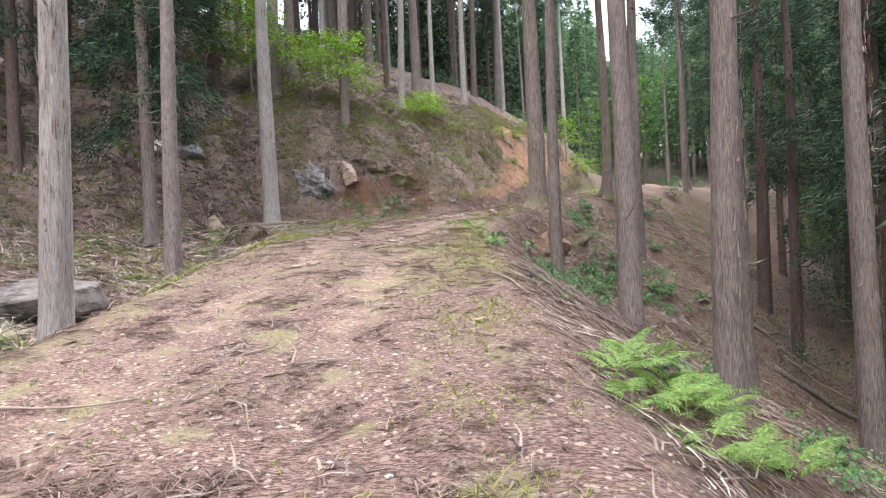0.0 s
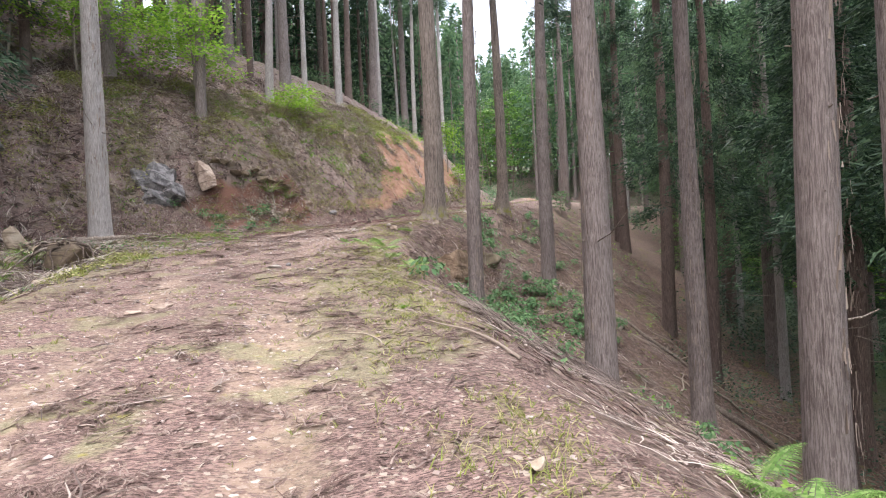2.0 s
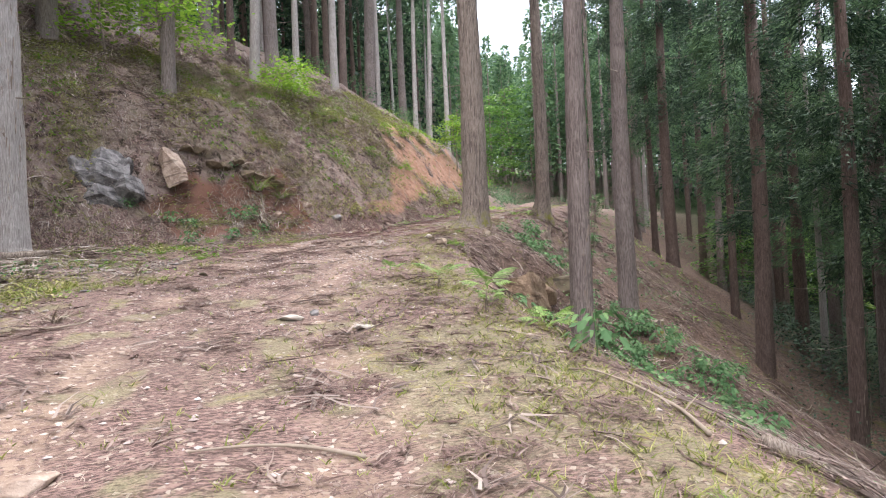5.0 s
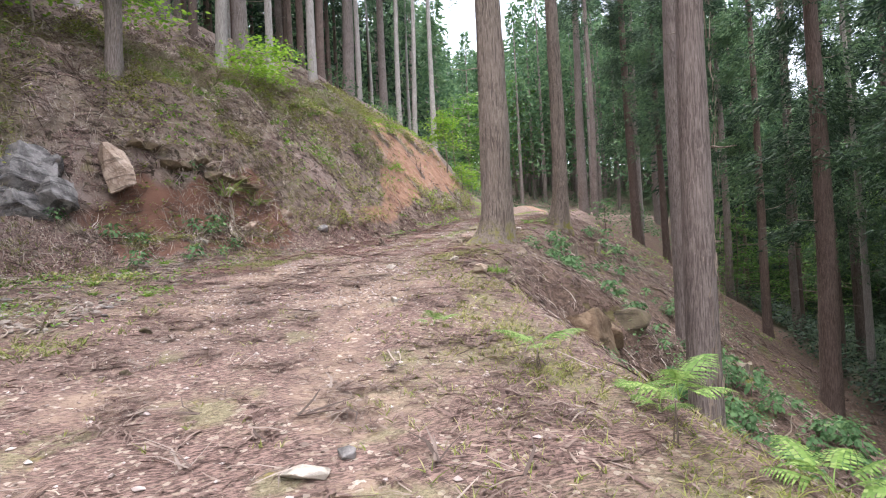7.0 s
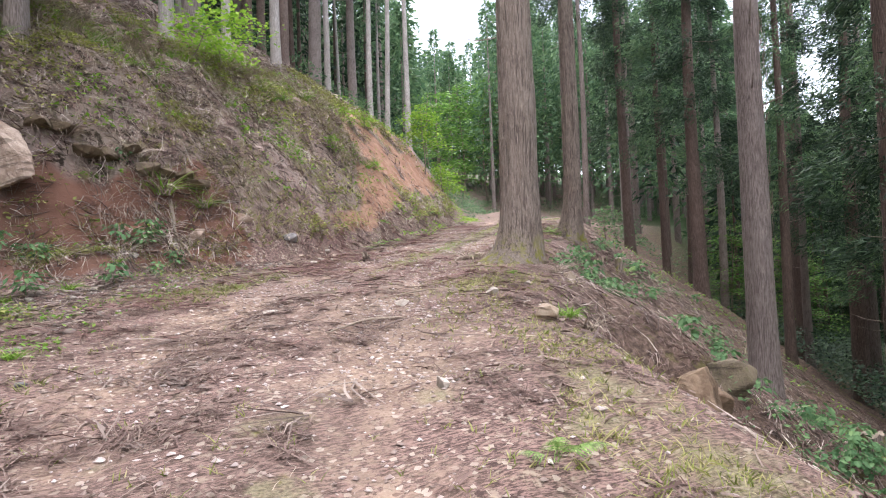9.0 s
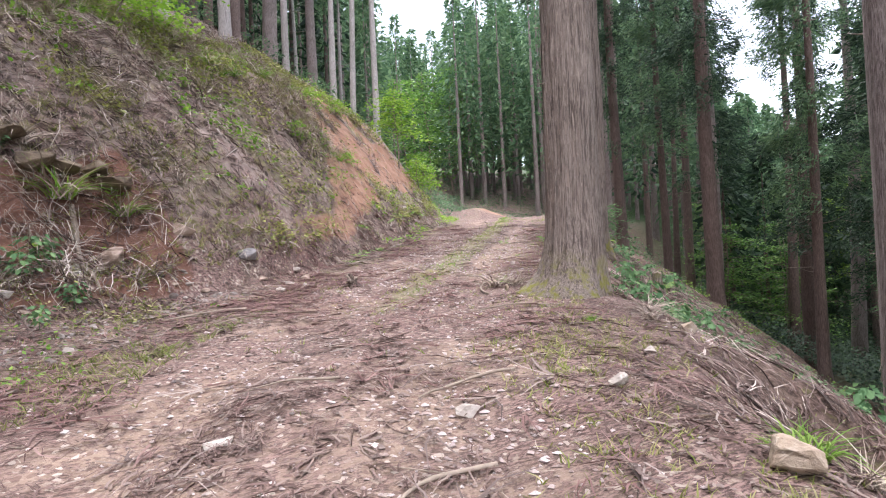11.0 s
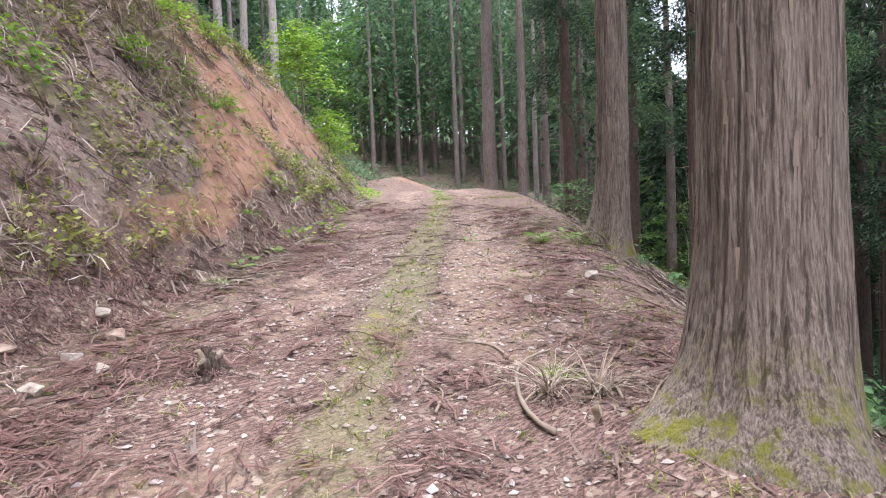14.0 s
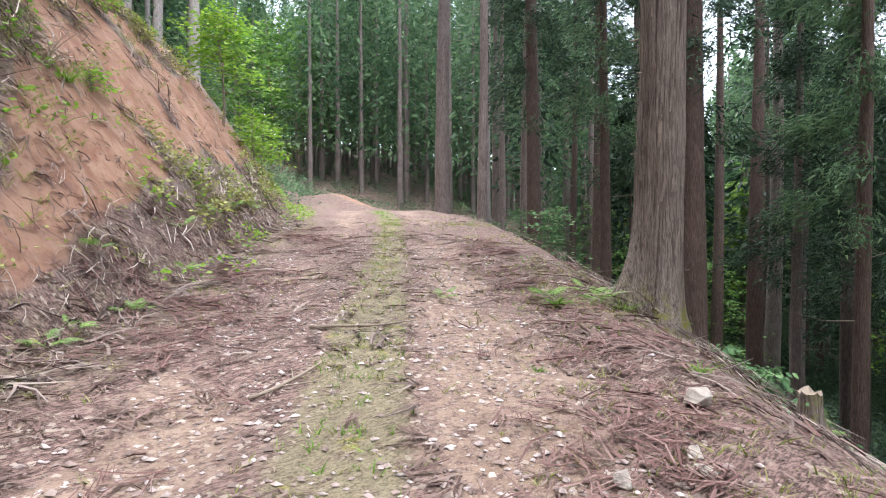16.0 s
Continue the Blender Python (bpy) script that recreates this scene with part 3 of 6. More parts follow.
def peel_mesh(dia, tall, count):
    a, h = rng.uniform(0, 6.28, count), rng.uniform(0.5, 7, count)
    r = dia / 2 * (1 - 0.82 * h / tall) * 1.02 + 0.003
    out = np.stack([np.cos(a), np.sin(a), a * 0], -1)
    start = out * r[:, None] + np.stack([a * 0 + 0.05 * np.sin(h * 0.35), a * 0, h], -1)
    flip = np.where(rng.random(count) < 0.6, 1.0, -1.0)[:, None]
    way = np.array([0, 0, 1.0]) * flip + out * 0.01 + rng.normal(0, 0.05, (count, 3))
    bend = out * rng.uniform(0.02, 0.16, (count, 1))
    t = np.linspace(0, 1, 4)
    length, width = rng.uniform(0.05, 0.24, count), rng.uniform(0.008, 0.026, count)
    mid = start[:, None] + (way[:, None] * t[None, :, None] + bend[:, None] * (t ** 3)[None, :, None]) * length[:, None, None]
    side = np.stack([-np.sin(a), np.cos(a), a * 0], -1)[:, None] * (width[:, None] * (1 - 0.6 * t)[None])[..., None] * 0.5
    v = np.stack([mid - side, mid + side], 2).reshape(-1, 3)
    k = (np.arange(count) * 8)[:, None] + np.arange(3)[None] * 2
    return mesh_of("peeling_bark", v, np.stack([k, k + 1, k + 3, k + 2], -1).reshape(-1, 4), PEEL)


def twig_mesh(dia, count, low, high):
    """Dead snapped branches that stand out from a bare trunk."""
    pieces = []
    for _ in range(count):
        a, h = rng.uniform(0, 6.28), rng.uniform(low, high)
        ln = rng.choice([0.05, 0.08, 0.25, 0.6, 1.1], p=[0.48, 0.30, 0.12, 0.06, 0.04])
        t = np.linspace(0, 1, 5)
        out = np.array([math.cos(a), math.sin(a), rng.uniform(-0.2, 0.3)])
        p = out * (dia * 0.40 + t[:, None] * ln) + np.array([0, 0, h]) + np.stack([t * 0, t * 0, -0.25 * ln * t ** 2 + 0.3 * ln * t ** 4], -1)
        v, f, caps = tube(p[::2], np.linspace(0.013, 0.004, 3), 4, False)
        pieces.append((v, tri_of(f)))
    return mesh_of("deadwood", *joined(pieces), OLDWOOD, True)


def crown_mesh(tall, wide, count, mat, card=0.34, seed=0):
    """Drooping tufts of narrow cedar sprays on whorled branches, with gaps between the branches."""
    g = np.random.default_rng(seed)
    fan = 30
    tufts = count // fan
    limbs = max(40, tufts // 6)
    h = tall * g.random(limbs) ** 0.85
    full = np.clip(1 - h / tall, 0.0, 1) ** 0.7 * np.clip(h / (0.15 * tall) + 0.5, 0, 1)
    reach = wide * full * g.uniform(0.55, 1.2, limbs) + 0.15
    az = g.uniform(0, 6.28, limbs)
    pick = g.integers(0, limbs, tufts)
    u = g.random(tufts) ** 0.6
    rr = reach[pick] * u
    ang = az[pick] + g.normal(0, 0.16, tufts)
    z = h[pick] - 0.25 * rr - 0.12 * rr * u + g.normal(0, 0.12, tufts)
    p = np.stack([rr * np.cos(ang), rr * np.sin(ang), z], -1)
    out = np.stack([np.cos(ang), np.sin(ang), ang * 0 - 0.45], -1)
    n = tufts * fan
    p = np.repeat(p, fan, 0) + g.normal(0, 0.15, (n, 3)) * np.array([1, 1, 0.8])
    way = unit(np.repeat(out, fan, 0) + g.normal(0, 0.5, (n, 3)))
    side = unit(np.cross(way, g.normal(0, 1, (n, 3))))
    ln, wd = card * g.uniform(0.5, 1.25, n)[:, None], card * g.uniform(0.075, 0.13, n)[:, None]
    v = np.stack([p + side * wd, p + way * ln, p - side * wd], 1).reshape(-1, 3)
    return mesh_of("crown", v, (np.arange(n) * 3)[:, None] + np.array([[0, 1, 2]]), mat)


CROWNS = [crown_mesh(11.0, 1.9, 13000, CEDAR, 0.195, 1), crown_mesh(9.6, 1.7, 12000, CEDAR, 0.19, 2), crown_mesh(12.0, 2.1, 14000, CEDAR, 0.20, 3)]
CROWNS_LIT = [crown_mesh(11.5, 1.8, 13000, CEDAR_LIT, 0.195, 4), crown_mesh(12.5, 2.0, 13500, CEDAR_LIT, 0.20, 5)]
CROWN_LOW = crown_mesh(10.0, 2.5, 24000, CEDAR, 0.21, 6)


def cedar(x, y, dia, lean, tall, start, trunk, crown, label, group="", twigs=None, peel=None, spin=0.0):
    ob = thing("cedar_tree", label, "tree", pose(x, y, height(x, y) - 0.03, 0, lean, 0), group)
    part("trunk", trunk, ob, at=pose(0, 0, 0, 0, 0, spin))
    part("crown", crown, ob, "dark green cedar foliage", pose(0, 0, start, 0, 0, spin * 3))
    if peel:
        tagged(part("peeling_bark", peel, ob), "shreds of peeling bark", kind="stuff")
    if twigs:
        tagged(part("deadwood", twigs, ob), "thin dead branch stubs", kind="stuff")
    return ob


# trees beside the track, one by one: x, y, thickness, lean, bark
NEAR = [
    (-4.85, 6.5, 0.42, 0.5, BARK_PALE), (-8.1, 15.9, 0.42, 0.0, BARK), (-6.2, 13.1, 0.44, -0.1, BARK), (-5.45, 18.5, 0.58, 0.1, BARK_PALE),
    (-3.85, 25.1, 0.42, 1.6, BARK), (-1.62, 29.2, 0.42, 0.8, BARK_PALE), (1.77, 34.6, 0.42, 0.5, BARK_PALE), (4.7, 42.5, 0.78, 0.5, BARK),
    (3.53, 21.28, 0.71, 0.5, BARK_MOSSY), (2.96, 14.95, 0.38, 1.0, BARK), (3.30, 10.32, 0.50, 0.8, BARK), (6.59, 19.5, 0.50, 1.2, BARK),
]
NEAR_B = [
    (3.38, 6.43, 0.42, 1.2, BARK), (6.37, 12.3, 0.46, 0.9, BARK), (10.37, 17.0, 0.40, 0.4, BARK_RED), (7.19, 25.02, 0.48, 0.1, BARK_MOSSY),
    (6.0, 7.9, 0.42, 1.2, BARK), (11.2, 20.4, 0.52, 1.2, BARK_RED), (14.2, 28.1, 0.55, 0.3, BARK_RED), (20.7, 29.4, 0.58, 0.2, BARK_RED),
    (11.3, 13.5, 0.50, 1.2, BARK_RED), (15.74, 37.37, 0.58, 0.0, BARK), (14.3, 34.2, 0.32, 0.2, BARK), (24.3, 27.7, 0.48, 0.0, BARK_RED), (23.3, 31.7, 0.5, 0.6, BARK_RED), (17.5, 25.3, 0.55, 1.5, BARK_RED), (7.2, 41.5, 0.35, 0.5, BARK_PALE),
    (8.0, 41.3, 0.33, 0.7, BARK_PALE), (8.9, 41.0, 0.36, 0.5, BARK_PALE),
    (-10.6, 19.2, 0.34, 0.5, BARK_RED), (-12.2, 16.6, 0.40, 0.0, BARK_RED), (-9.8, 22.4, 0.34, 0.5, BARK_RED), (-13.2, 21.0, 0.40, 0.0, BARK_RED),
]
# root spurs: heading of the spur on the unturned trunk, reach, height
BUTTRESSES = {(3.53, 21.28): ((148 - 376, 0.27, 0.20), (200 - 376, 0.22, 0.24), (255 - 376, 0.10, 0.20)), (7.19, 25.02): ((150 - 705, 0.55, 0.34), (215 - 705, 0.20, 0.28))}
placed = []
for i, (x, y, dia, lean, bark) in enumerate(NEAR + NEAR_B):
    dia *= 0.89
    tall = 17.0 + 6 * dia
    close = math.hypot(x, y - 12) < 15.5
    big = bark is BARK_MOSSY
    start = 12.0 if x > 20 else 3.0 if i == 1 or x < -9 else (4.2 if bark is BARK_RED else 8.6)
    words = {BARK: "grey-brown Japanese cedar with peeling stringy bark", BARK_PALE: "pale grey straight cedar trunk above leaf litter", BARK_MOSSY: "thick old cedar with mossy flared foot beside track", BARK_RED: "dark reddish cedar standing in shade on slope"}[bark]
    cedar(x, y, dia, lean, tall, start, trunk_mesh(dia, tall, bark, 260 if big else (48 if close else 20), 0.12 if big else 0.25, 0.40 if big else 0.22, i * 1.7, BUTTRESSES.get((x, y), ())), CROWN_LOW if i == 1 or x < -9 else CROWNS[i % 3], words, "cedars beside the track", twig_mesh(dia, 22, 1.5, 8.5), peel_mesh(dia, tall, 420) if close else None, i * 47.0)
    placed.append((x, y))

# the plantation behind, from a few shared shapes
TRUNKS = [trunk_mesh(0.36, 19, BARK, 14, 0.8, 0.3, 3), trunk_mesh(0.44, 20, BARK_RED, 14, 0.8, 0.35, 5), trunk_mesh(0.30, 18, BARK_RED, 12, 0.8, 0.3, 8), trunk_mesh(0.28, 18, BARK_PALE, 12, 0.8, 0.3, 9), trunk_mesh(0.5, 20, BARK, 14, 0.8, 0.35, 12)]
TWIGS = [twig_mesh(0.36, 34, 1.5, 9), twig_mesh(0.36, 26, 2, 10)]
models = []
for k in range(10):
    shade = k % 2
    ob = thing("cedar_tree", "slender plantation cedar with bare lower trunk" if not shade else "dark plantation cedar with low hanging foliage", "tree", pose(0, 0, -80), "plantation cedars")
    part("trunk", TRUNKS[k % 5], ob)
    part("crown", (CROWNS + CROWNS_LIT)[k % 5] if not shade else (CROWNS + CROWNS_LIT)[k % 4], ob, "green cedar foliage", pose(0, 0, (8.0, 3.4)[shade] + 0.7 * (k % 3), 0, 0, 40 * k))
    tagged(part("deadwood", TWIGS[k % 2], ob), "thin dead branch stubs", kind="stuff")
    models.append(ob)
spots = []
for x in np.arange(-44, 78, 2.7):
    for y in np.arange(-26, 110, 2.7):
        spots.append((x + rng.uniform(-1, 1), y + rng.uniform(-1, 1)))
spots = np.array(spots)
sd, sz, sr, sl, sf, ss = survey(spots[:, 0], spots[:, 1])
keep = []
for (x, y), d, r, f, s in zip(spots, sd, sr, sf, ss):
    right, left, ahead = -d - r, d - f, 0.5 * x + 0.87 * y
    if right < 1.0 and left < 4.6 and ahead < 62:
        continue
    if right > 0 and (right > 46 or (-2 < s < 32 and right < 7.5) or (32 <= s < 42 and right < 2.2)):
        continue
    if right > 14 and s < 44 and rng.random() < (0.2 if right < 24 else 0.7):
        continue
    gap = math.degrees(math.atan2(x, y - 18))
    if ahead > 104 or (19 < math.hypot(x, y - 18) < 36 and 55.5 < gap < 62.5) or (26 < math.hypot(x, y - 16) < 62 and 20.5 < math.degrees(math.atan2(x, y - 16)) < 28.0):
        continue
    if left > 0 and (left > 30 or (s < 19 and d < 11.5)) and ahead < 60:
        continue
    if min((x - a) ** 2 + (y - b) ** 2 for a, b in placed) < 2.6:
        continue
    shade = 1 if (right > 0 and s < 46 and rng.random() < 0.8) or ahead > 58 else 0
    open_view = 52 < gap < 63 and math.hypot(x, y - 18) > 30
    keep.append((999.0 if open_view else math.hypot(x - 2, y - 14), x, y, 2 * int(rng.integers(0, 5)) + shade, ahead > 50))
    placed.append((x, y))
keep.sort()
used = set()
for far, x, y, k, end in keep[:265]:
    m = pose(x, y, height(x, y) - 0.05, 0, rng.uniform(-0.5, 1.2), rng.uniform(0, 360)) @ Matrix.Scale(rng.uniform(0.85, 1.15), 4)
    if k in used:
        copy_thing(models[k], m)
    else:
        models[k].matrix_basis = m
        used.add(k)


def far_woods(name, label, trees, bark, leaf, low):
    """Woods too deep to tell the trees apart."""
    stems, tops = [], []
    for far, x, y, k, end in trees:
        z, size = height(x, y), rng.uniform(0.85, 1.2) * (0.84 if 19 < math.degrees(math.atan2(x, y - 16)) < 29 else 0.55 if far > 900 else 1.0)
        a = np.linspace(0, 5.236, 6)
        ring = np.stack([np.cos(a), np.sin(a), a * 0], -1)
        hs = np.array([-0.3, 4, 9, 17]) * size
        rs = np.array([0.20, 0.16, 0.12, 0.03]) * size
        v = (ring[None] * rs[:, None, None] + np.stack([hs * 0 + x, hs * 0 + y, hs + z], -1)[:, None]).reshape(-1, 3)
        i, j = np.arange(3)[:, None] * 6, np.arange(6)[None]
        stems.append((v, np.stack([i + j, i + (j + 1) % 6, i + 6 + (j + 1) % 6, i + 6 + j], -1).reshape(-1, 4)))
        n = 950
        h = rng.random(n) ** 0.8
        rr = 2.3 * size * (1 - h) ** 0.7 * rng.uniform(0.3, 1.1, n) + 0.1
        az = rng.uniform(0, 6.28, n)
        p = np.stack([x + rr * np.cos(az), y + rr * np.sin(az), z + (low + (18.5 - low) * h) * size - 0.3 * rr], -1)
        way = unit(np.stack([np.cos(az), np.sin(az), az * 0 - 0.6], -1) + rng.normal(0, 0.5, (n, 3))) * rng.uniform(0.25, 0.62, (n, 1))
        side = unit(np.cross(way, rng.normal(0, 1, (n, 3)))) * rng.uniform(0.06, 0.14, (n, 1))
        tops.append((np.stack([p - side * 0.4, p + side, p + way, p + way * 0.5 - side], 1).reshape(-1, 3), (np.arange(n) * 4)[:, None] + np.array([[0, 1, 2, 3]])))
    ob = thing(name, label, "woods", pose(0, 0, 0), kind="stuff")
    tagged(part("trunks", mesh_of("trunks", *joined(stems), bark, True), ob), kind="stuff")
    tagged(part("foliage", mesh_of("foliage", *joined(tops), leaf), ob), kind="stuff")


rest = keep[265:]
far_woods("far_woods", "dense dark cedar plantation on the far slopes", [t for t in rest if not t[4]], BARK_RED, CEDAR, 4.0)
# woods past the bend take the foliage colour with light painted in
far_woods("far_woods", "woods beyond the bend of the track in brighter-lit green", [t for t in rest if t[4]], BARK, CEDAR_LIT, 3.0)
import itertools



# ---- rocks ----
def rock_mesh(name, mat, size, seed, corners=15, cuts=2, block=0.0):
    """An angular stone: the hull of a few corners, its faces roughened a little."""
    g = np.random.default_rng(seed)
    bm = bmesh.new()
    points = unit(g.normal(0, 1, (corners, 3))) * g.uniform(0.8, 1.05, (corners, 1))
    if block:
        points = np.array(list(itertools.product((-0.8, 0.8), repeat=3))) + g.normal(0, block, (8, 3))
        points = np.concatenate([points, unit(g.normal(0, 1, (corners, 3))) * g.uniform(0.85, 1.1, (corners, 1))])
    for p in points:
        bm.verts.new(p)
    bmesh.ops.convex_hull(bm, input=bm.verts[:])
    bmesh.ops.delete(bm, geom=[v for v in bm.verts if not v.link_faces], context="VERTS")
    bmesh.ops.bevel(bm, geom=bm.edges[:], offset=0.05, segments=1, affect="EDGES")
    if cuts:
        bmesh.ops.triangulate(bm, faces=bm.faces[:])
        bmesh.ops.subdivide_edges(bm, edges=bm.edges[:], cuts=cuts, use_grid_fill=True)
    for v in bm.verts:
        q = v.co.copy()
        q += q.normalized() * (0.05 * noise.noise(q * 2.1 + Vector((seed, 0, 0))) + 0.03 * noise.noise(q * 6.0))
        v.co = (q.x * size[0], q.y * size[1], q.z * size[2])
    me = bpy.data.meshes.new(name)
    bm.to_mesh(me)
    bm.free()
    me.materials.append(mat)
    return me


def hewn_mesh(name, mat, size, seed, chips, crag):
    """A blocky boulder: a rounded cube with corners broken off along flat planes."""
    g = np.random.default_rng(seed)
    planes = [(Vector(p).normalized(), g.uniform(0.62, 0.92)) for p in g.normal(0, 1, (chips, 3))]
    bm = bmesh.new()
    bmesh.ops.create_cube(bm, size=2)
    bmesh.ops.subdivide_edges(bm, edges=bm.edges[:], cuts=15, use_grid_fill=True)
    for v in bm.verts:
        q = v.co * 0.42 + v.co.normalized() * 0.58
        for way, far in planes:
            over = q.dot(way) - far
            if over > 0:
                q -= way * over
        s = Vector((seed % 97, 0, 0))
        ledge = noise.noise(Vector((q.x * 0.9, q.y * 0.9, q.z * 5.5 + q.x * 1.5)) + s)
        q += q.normalized() * (crag * ledge + 0.06 * noise.noise(q * 3.0 + s) + 0.03 * noise.noise(q * 9.0))
        v.co = (q.x * size[0], q.y * size[1], q.z * size[2])
    me = bpy.data.meshes.new(name)
    bm.to_mesh(me)
    bm.free()
    me.materials.append(mat)
    return me


def rock(name, x, y, size, mat, label, seed, turn=0.0, sink=0.25, tilt=(0.0, 0.0), z=None):
    ob = new(name, rock_mesh(name, mat, size, seed, 15 if max(size) > 0.12 else 11, 2 if max(size) > 0.2 else 0))
    ob.matrix_basis = pose(x, y, height(x, y) + size[2] * (1 - 2 * sink) if z is None else z, tilt[0], tilt[1], turn)
    return tagged(ob, label, "rock")


outcrop = thing("rock_outcrop", "fractured blue-grey rock outcrop bedded in cut bank", "rock", pose(-4.70, 21.74, 4.48, 0, 0, 18))
for i, (x, y, z, sx, sy, sz, rx, ry) in enumerate([(0.02, 0.44, 0.20, 0.46, 0.50, 0.60, -28, 8), (-0.34, 0.46, 0.02, 0.40, 0.50, 0.68, -22, -6), (0.36, 0.32, -0.20, 0.34, 0.42, 0.48, -24, 14), (-0.02, 0.24, -0.42, 0.50, 0.42, 0.42, -18, 5), (-0.50, 0.42, -0.35, 0.30, 0.4, 0.40, -20, 10), (0.26, 0.50, 0.40, 0.26, 0.36, 0.30, -30, 18)]):
    part("block", hewn_mesh("block", GREYROCK, (sx, sy, sz), 300 + i, 9, 0.10), outcrop, at=pose(x, y, z, rx, ry, 17 * i))
boulder = new("boulder", hewn_mesh("boulder", TANROCK, (0.30, 0.30, 0.56), 52, 9, 0.06))
boulder.matrix_basis = pose(-3.54, 22.78, 4.95, -14, -12, 20)
tagged(boulder, "upright tan boulder wedged in red earth bank", "rock")
rock("boulder", -1.05, 23.95, (0.26, 0.24, 0.20), TANROCK, "tan boulder lying at foot of bank", 6, 40, 0.35)
rock("boulder", -0.25, 24.35, (0.22, 0.15, 0.13), TANROCK, "brown stone lodged in the bank", 7, 10, 0.3)
rock("boulder", 0.55, 24.75, (0.26, 0.14, 0.12), GREYROCK, "flat grey stone lodged in the bank", 8, 30, 0.3)
rock("boulder", -6.9, 17.7, (0.42, 0.36, 0.34), PALETAN, "rounded pale tan boulder beside the track", 9, 0, 0.12)
rock("boulder", -9.5, 19.9, (0.55, 0.5, 0.45), PALEROCK, "whitish boulder on the wooded slope", 10, 0, 0.3)
rock("boulder", -8.7, 20.4, (0.7, 0.5, 0.5), GREYROCK, "dark grey boulder on the wooded slope", 11, 50, 0.35)
rock("boulder", -7.0, 9.2, (1.25, 0.8, 0.62), MAUVEROCK, "large dark mossy boulder in ditch", 12, 25, 0.35)
rock("boulder", -8.6, 8.6, (0.8, 0.6, 0.5), MAUVEROCK, "dark mossy boulder in ditch", 13, 80, 0.35)
blocky = new("boulder", hewn_mesh("boulder", BROWNROCK, (0.50, 0.46, 0.62), 14, 8, 0.09))
blocky.matrix_basis = pose(3.12, 17.45, height(3.12, 17.45) + 0.16, 10, 4, 30)
tagged(blocky, "brown blocky boulder on slope below track", "rock")
rock("boulder", 3.72, 17.75, (0.36, 0.30, 0.30), BROWNROCK, "tan stone on slope below track", 15, 60, 0.3)
rock("boulder", 4.2, 17.95, (0.42, 0.28, 0.26), DARKROCK, "mossy stone on slope below track", 16, 0, 0.3)
rock("stone", 1.62, 17.46, (0.21, 0.13, 0.10), PALETAN, "pale angular stone on edge of track", 47, 60, 0.28, (14, 10))
rock("stone", -1.19, 12.88, (0.14, 0.09, 0.045), PALEROCK, "flat whitish stone in the track", 18, -20, 0.3)
rock("stone", -0.98, 13.02, (0.08, 0.06, 0.045), GREYROCK, "small grey stone in the track", 19, 10, 0.3)
rock("stone", -0.60, 12.3, (0.16, 0.10, 0.035), PALEROCK, "broken white stone pressed into the track", 20, 60, 0.35)
rock("stone", -2.68, 9.82, (0.13, 0.10, 0.055), TANROCK, "pinkish stone half buried in track", 21, 0, 0.35)
rock("stone", -2.39, 10.02, (0.15, 0.10, 0.05), TANROCK, "pinkish stone half buried in track", 22, 30, 0.35)
rock("stone", -2.85, 9.7, (0.08, 0.07, 0.05), TANROCK, "small pinkish stone in track", 23, 80, 0.35)
rock("stone", -0.55, 18.98, (0.11, 0.08, 0.04), PALEROCK, "flat pale stone lying on gravel", 24, 15, 0.3)
rock("stone", 2.29, 18.92, (0.10, 0.06, 0.045), PALEROCK, "grey-white stone on needle litter", 25, 50, 0.25)
rock("stone", 1.62, 18.5, (0.10, 0.07, 0.05), PALEROCK, "grey-white stone on needle litter", 26, 10, 0.25)
rock("stone", 5.24, 23.72, (0.11, 0.08, 0.075), PALEROCK, "angular cream stone on edge of track", 28, 20, 0.2)
rock("stone", 4.66, 23.46, (0.075, 0.05, 0.03), PALEROCK, "flat cream stone on needle litter", 29, 10, 0.2)
rock("stone", 4.53, 23.36, (0.07, 0.055, 0.03), PALEROCK, "flat cream stone on needle litter", 30, 70, 0.2)
rock("stone", 4.24, 23.52, (0.06, 0.05, 0.045), PALEROCK, "cream stone on needle litter", 31, 0, 0.2)
rock("stone", 0.69, 18.67, (0.10, 0.07, 0.045), PALEROCK, "pale flat stone lying on gravel", 34, 15, 0.25)
rock("stone", 0.25, 5.06, (0.13, 0.05, 0.03), PALETAN, "long cream stone on edge of track", 35, 60, 0.15)
rock("stone", 3.12, 19.3, (0.13, 0.09, 0.10), PALETAN, "cream stone below the old cedar", 36, 15, 0.2)
rock("stone", 2.95, 21.75, (0.05, 0.04, 0.055), PALETAN, "cream stone beside foot of old cedar", 37, 40, 0.2)
rock("stone", 0.1, 16.3, (0.09, 0.07, 0.05), PALEROCK, "whitish stone in the track", 33, 0, 0.3)
for i in range(46):
    s = rng.uniform(0.03, 0.10)
    x, y = rng.uniform(-6.5, -2.2), rng.uniform(14.5, 22.5)
    rock("stone", x, y, (s, s * rng.uniform(0.6, 0.9), s * rng.uniform(0.3, 0.5)), (GREYROCK, TANROCK, DARKROCK)[i % 3], "loose slaty stone on ground beside track", 40 + i, rng.uniform(0, 360), 0.28)
